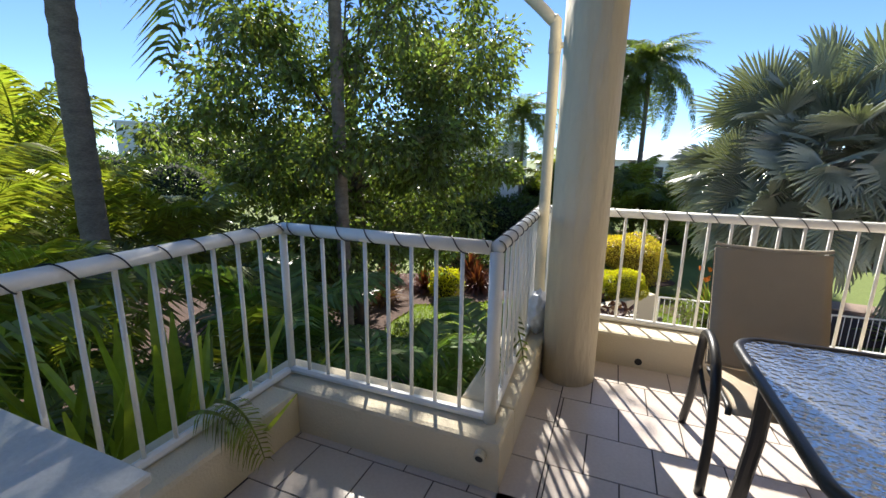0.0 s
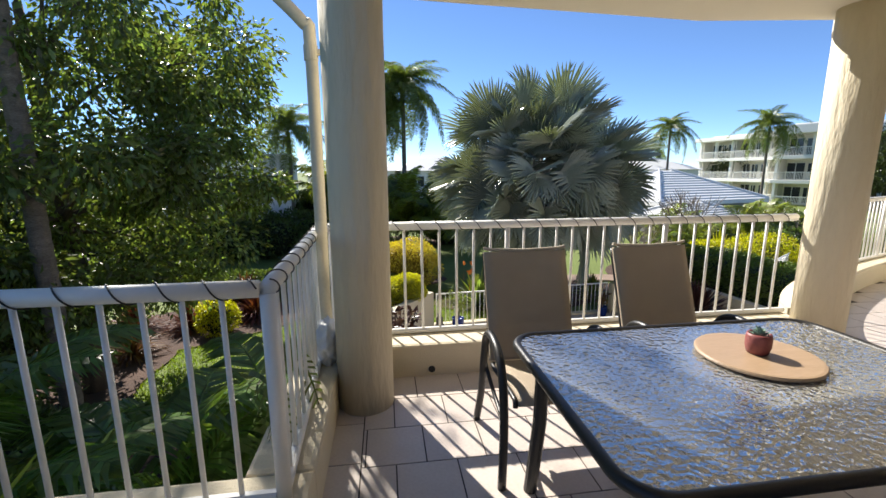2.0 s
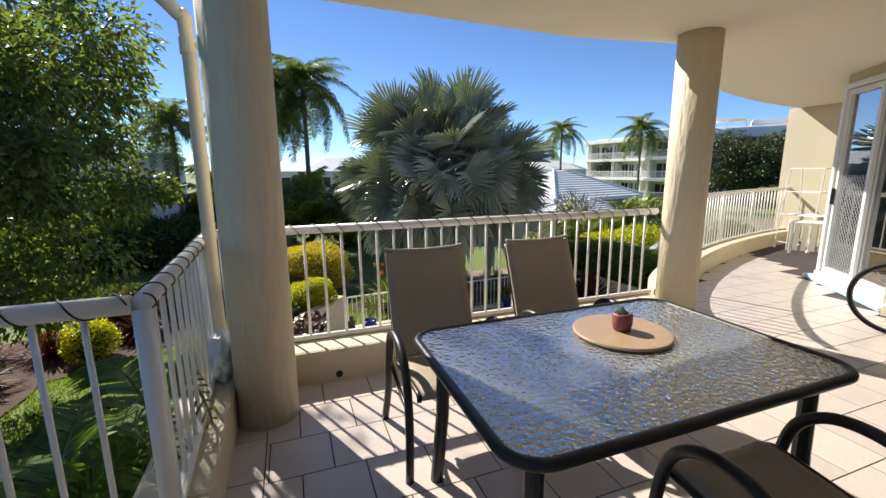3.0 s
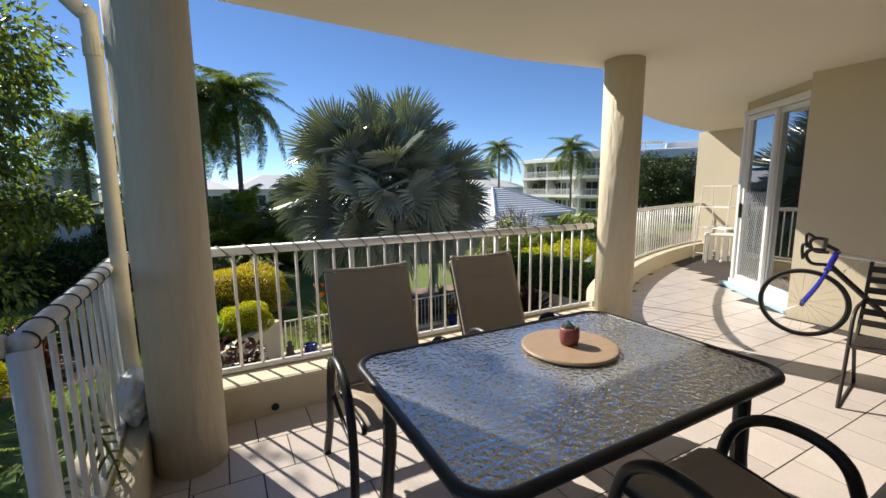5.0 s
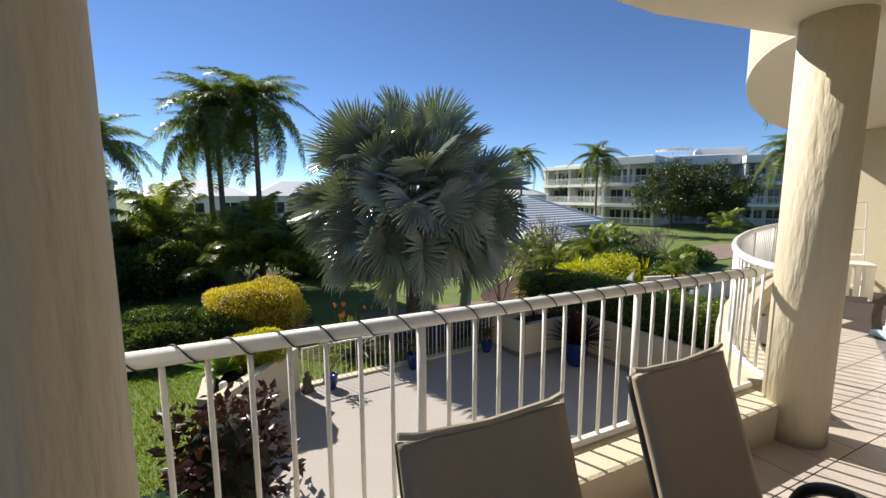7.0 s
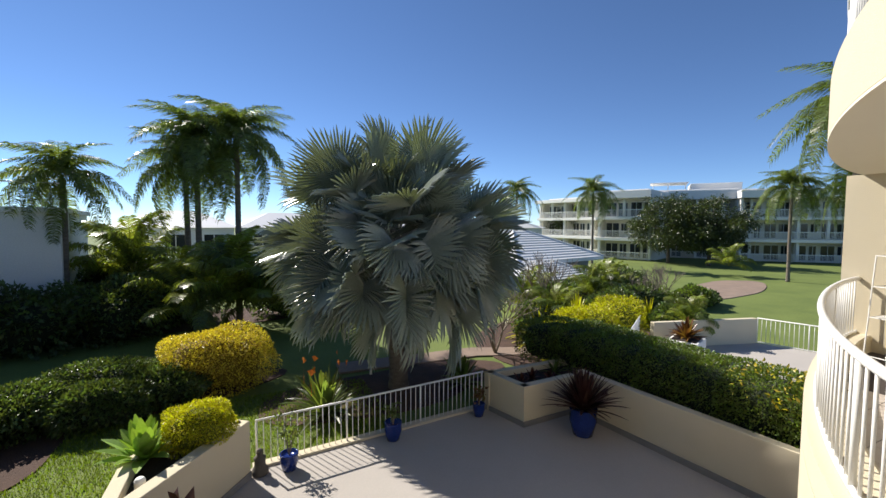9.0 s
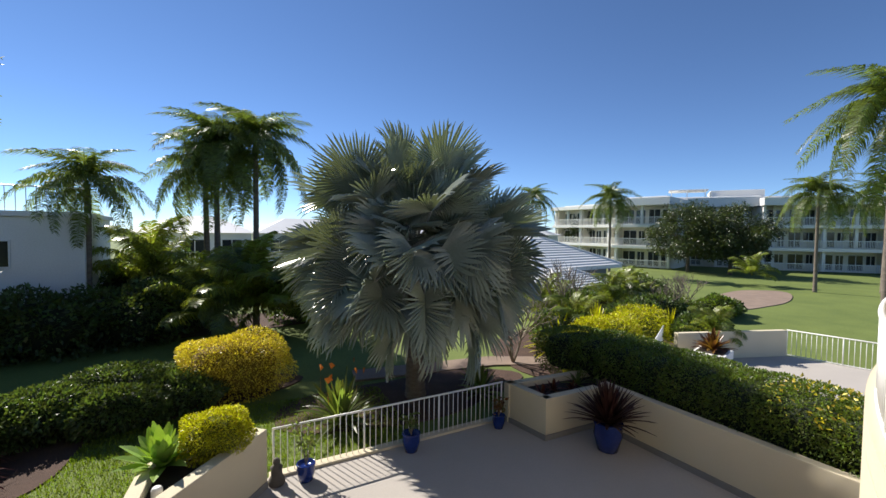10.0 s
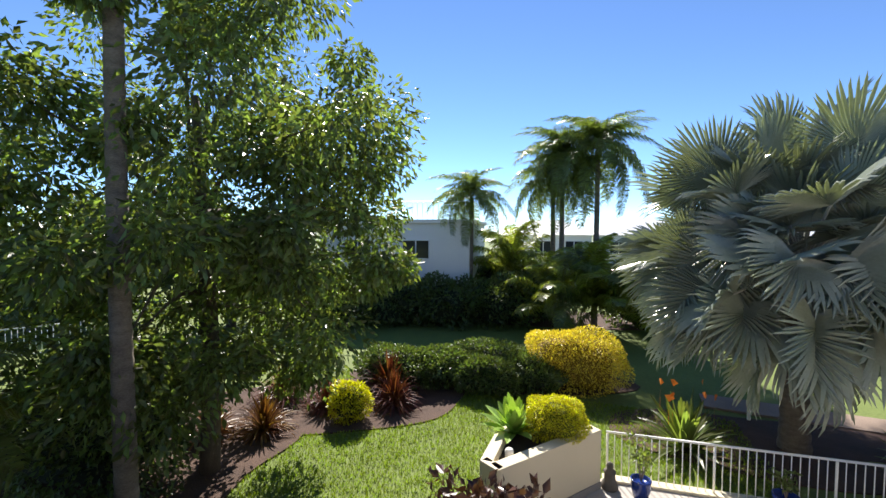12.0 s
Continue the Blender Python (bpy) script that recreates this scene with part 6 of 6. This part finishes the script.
pieces = []
for k in range(-15, 12):
    y0, y1 = 2.0 + P * k, 2.0 + P * (k + 1)
    shift = 0.0 if k % 2 else P / 2
    for i in range(-6, 30):
        x0, x1 = -0.007 + P * i + shift, -0.007 + P * (i + 1) + shift
        if y1 > 1.44 and x0 < -0.18:
            if y0 < 1.42:
                pieces.append((max(x0, -1.42), x1, y0, 1.44)) if x1 > -1.40 else None
            if x1 <= -0.18:
                continue
            x0 = -0.18
        cy = min(y1, 1.44) if y1 > 1.44 and x1 <= -0.34 else y1
        xm, ym = (x0 + x1) / 2, (y0 + cy) / 2
        if x1 - x0 < 0.012 or cy - y0 < 0.02:
            continue
        if xm > 8.95 or xm < -1.45 or ym > edge_y(max(xm, 3.6), 0.2) or (xm < 3.2 and ym > 2.9):
            continue
        if xm > 5.2 and ym < 2.2 + (xm - 5.3) * 1.28 - 0.1:
            continue
        pieces.append((x0, x1, y0, cy))
for k in range(0, 5):
    y0 = 1.36 + 0.337 * k
    pieces.append((-0.345, -0.18, y0, min(y0 + 0.337, 2.83)))
near = [p for p in pieces if p[0] < 2.7 and p[3] > -0.2]
rest = [p for p in pieces if not (p[0] < 2.7 and p[3] > -0.2)]
for x0, x1, y0, y1 in near[:300]:
    o = part("tile", tile_mesh(x1 - x0 - G, y1 - y0 - G), None, floor)
    o.location = ((x0 + x1) / 2, (y0 + y1) / 2, 0.0)
verts, faces = [], []
for x0, x1, y0, y1 in rest + near[300:]:
    n = len(verts)
    a, b, c, d = x0 + G / 2, x1 - G / 2, y0 + G / 2, y1 - G / 2
    verts += [(a, c, 0), (b, c, 0), (b, d, 0), (a, d, 0), (a, c, -0.006), (b, c, -0.006), (b, d, -0.006), (a, d, -0.006)]
    faces += [(n, n + 1, n + 2, n + 3), (n, n + 4, n + 5, n + 1), (n + 1, n + 5, n + 6, n + 2), (n + 2, n + 6, n + 7, n + 3), (n + 3, n + 7, n + 4, n)]
tagged(part("tiles", pydata("tiles", verts, faces, M["tile"]), None, floor), kind="stuff")
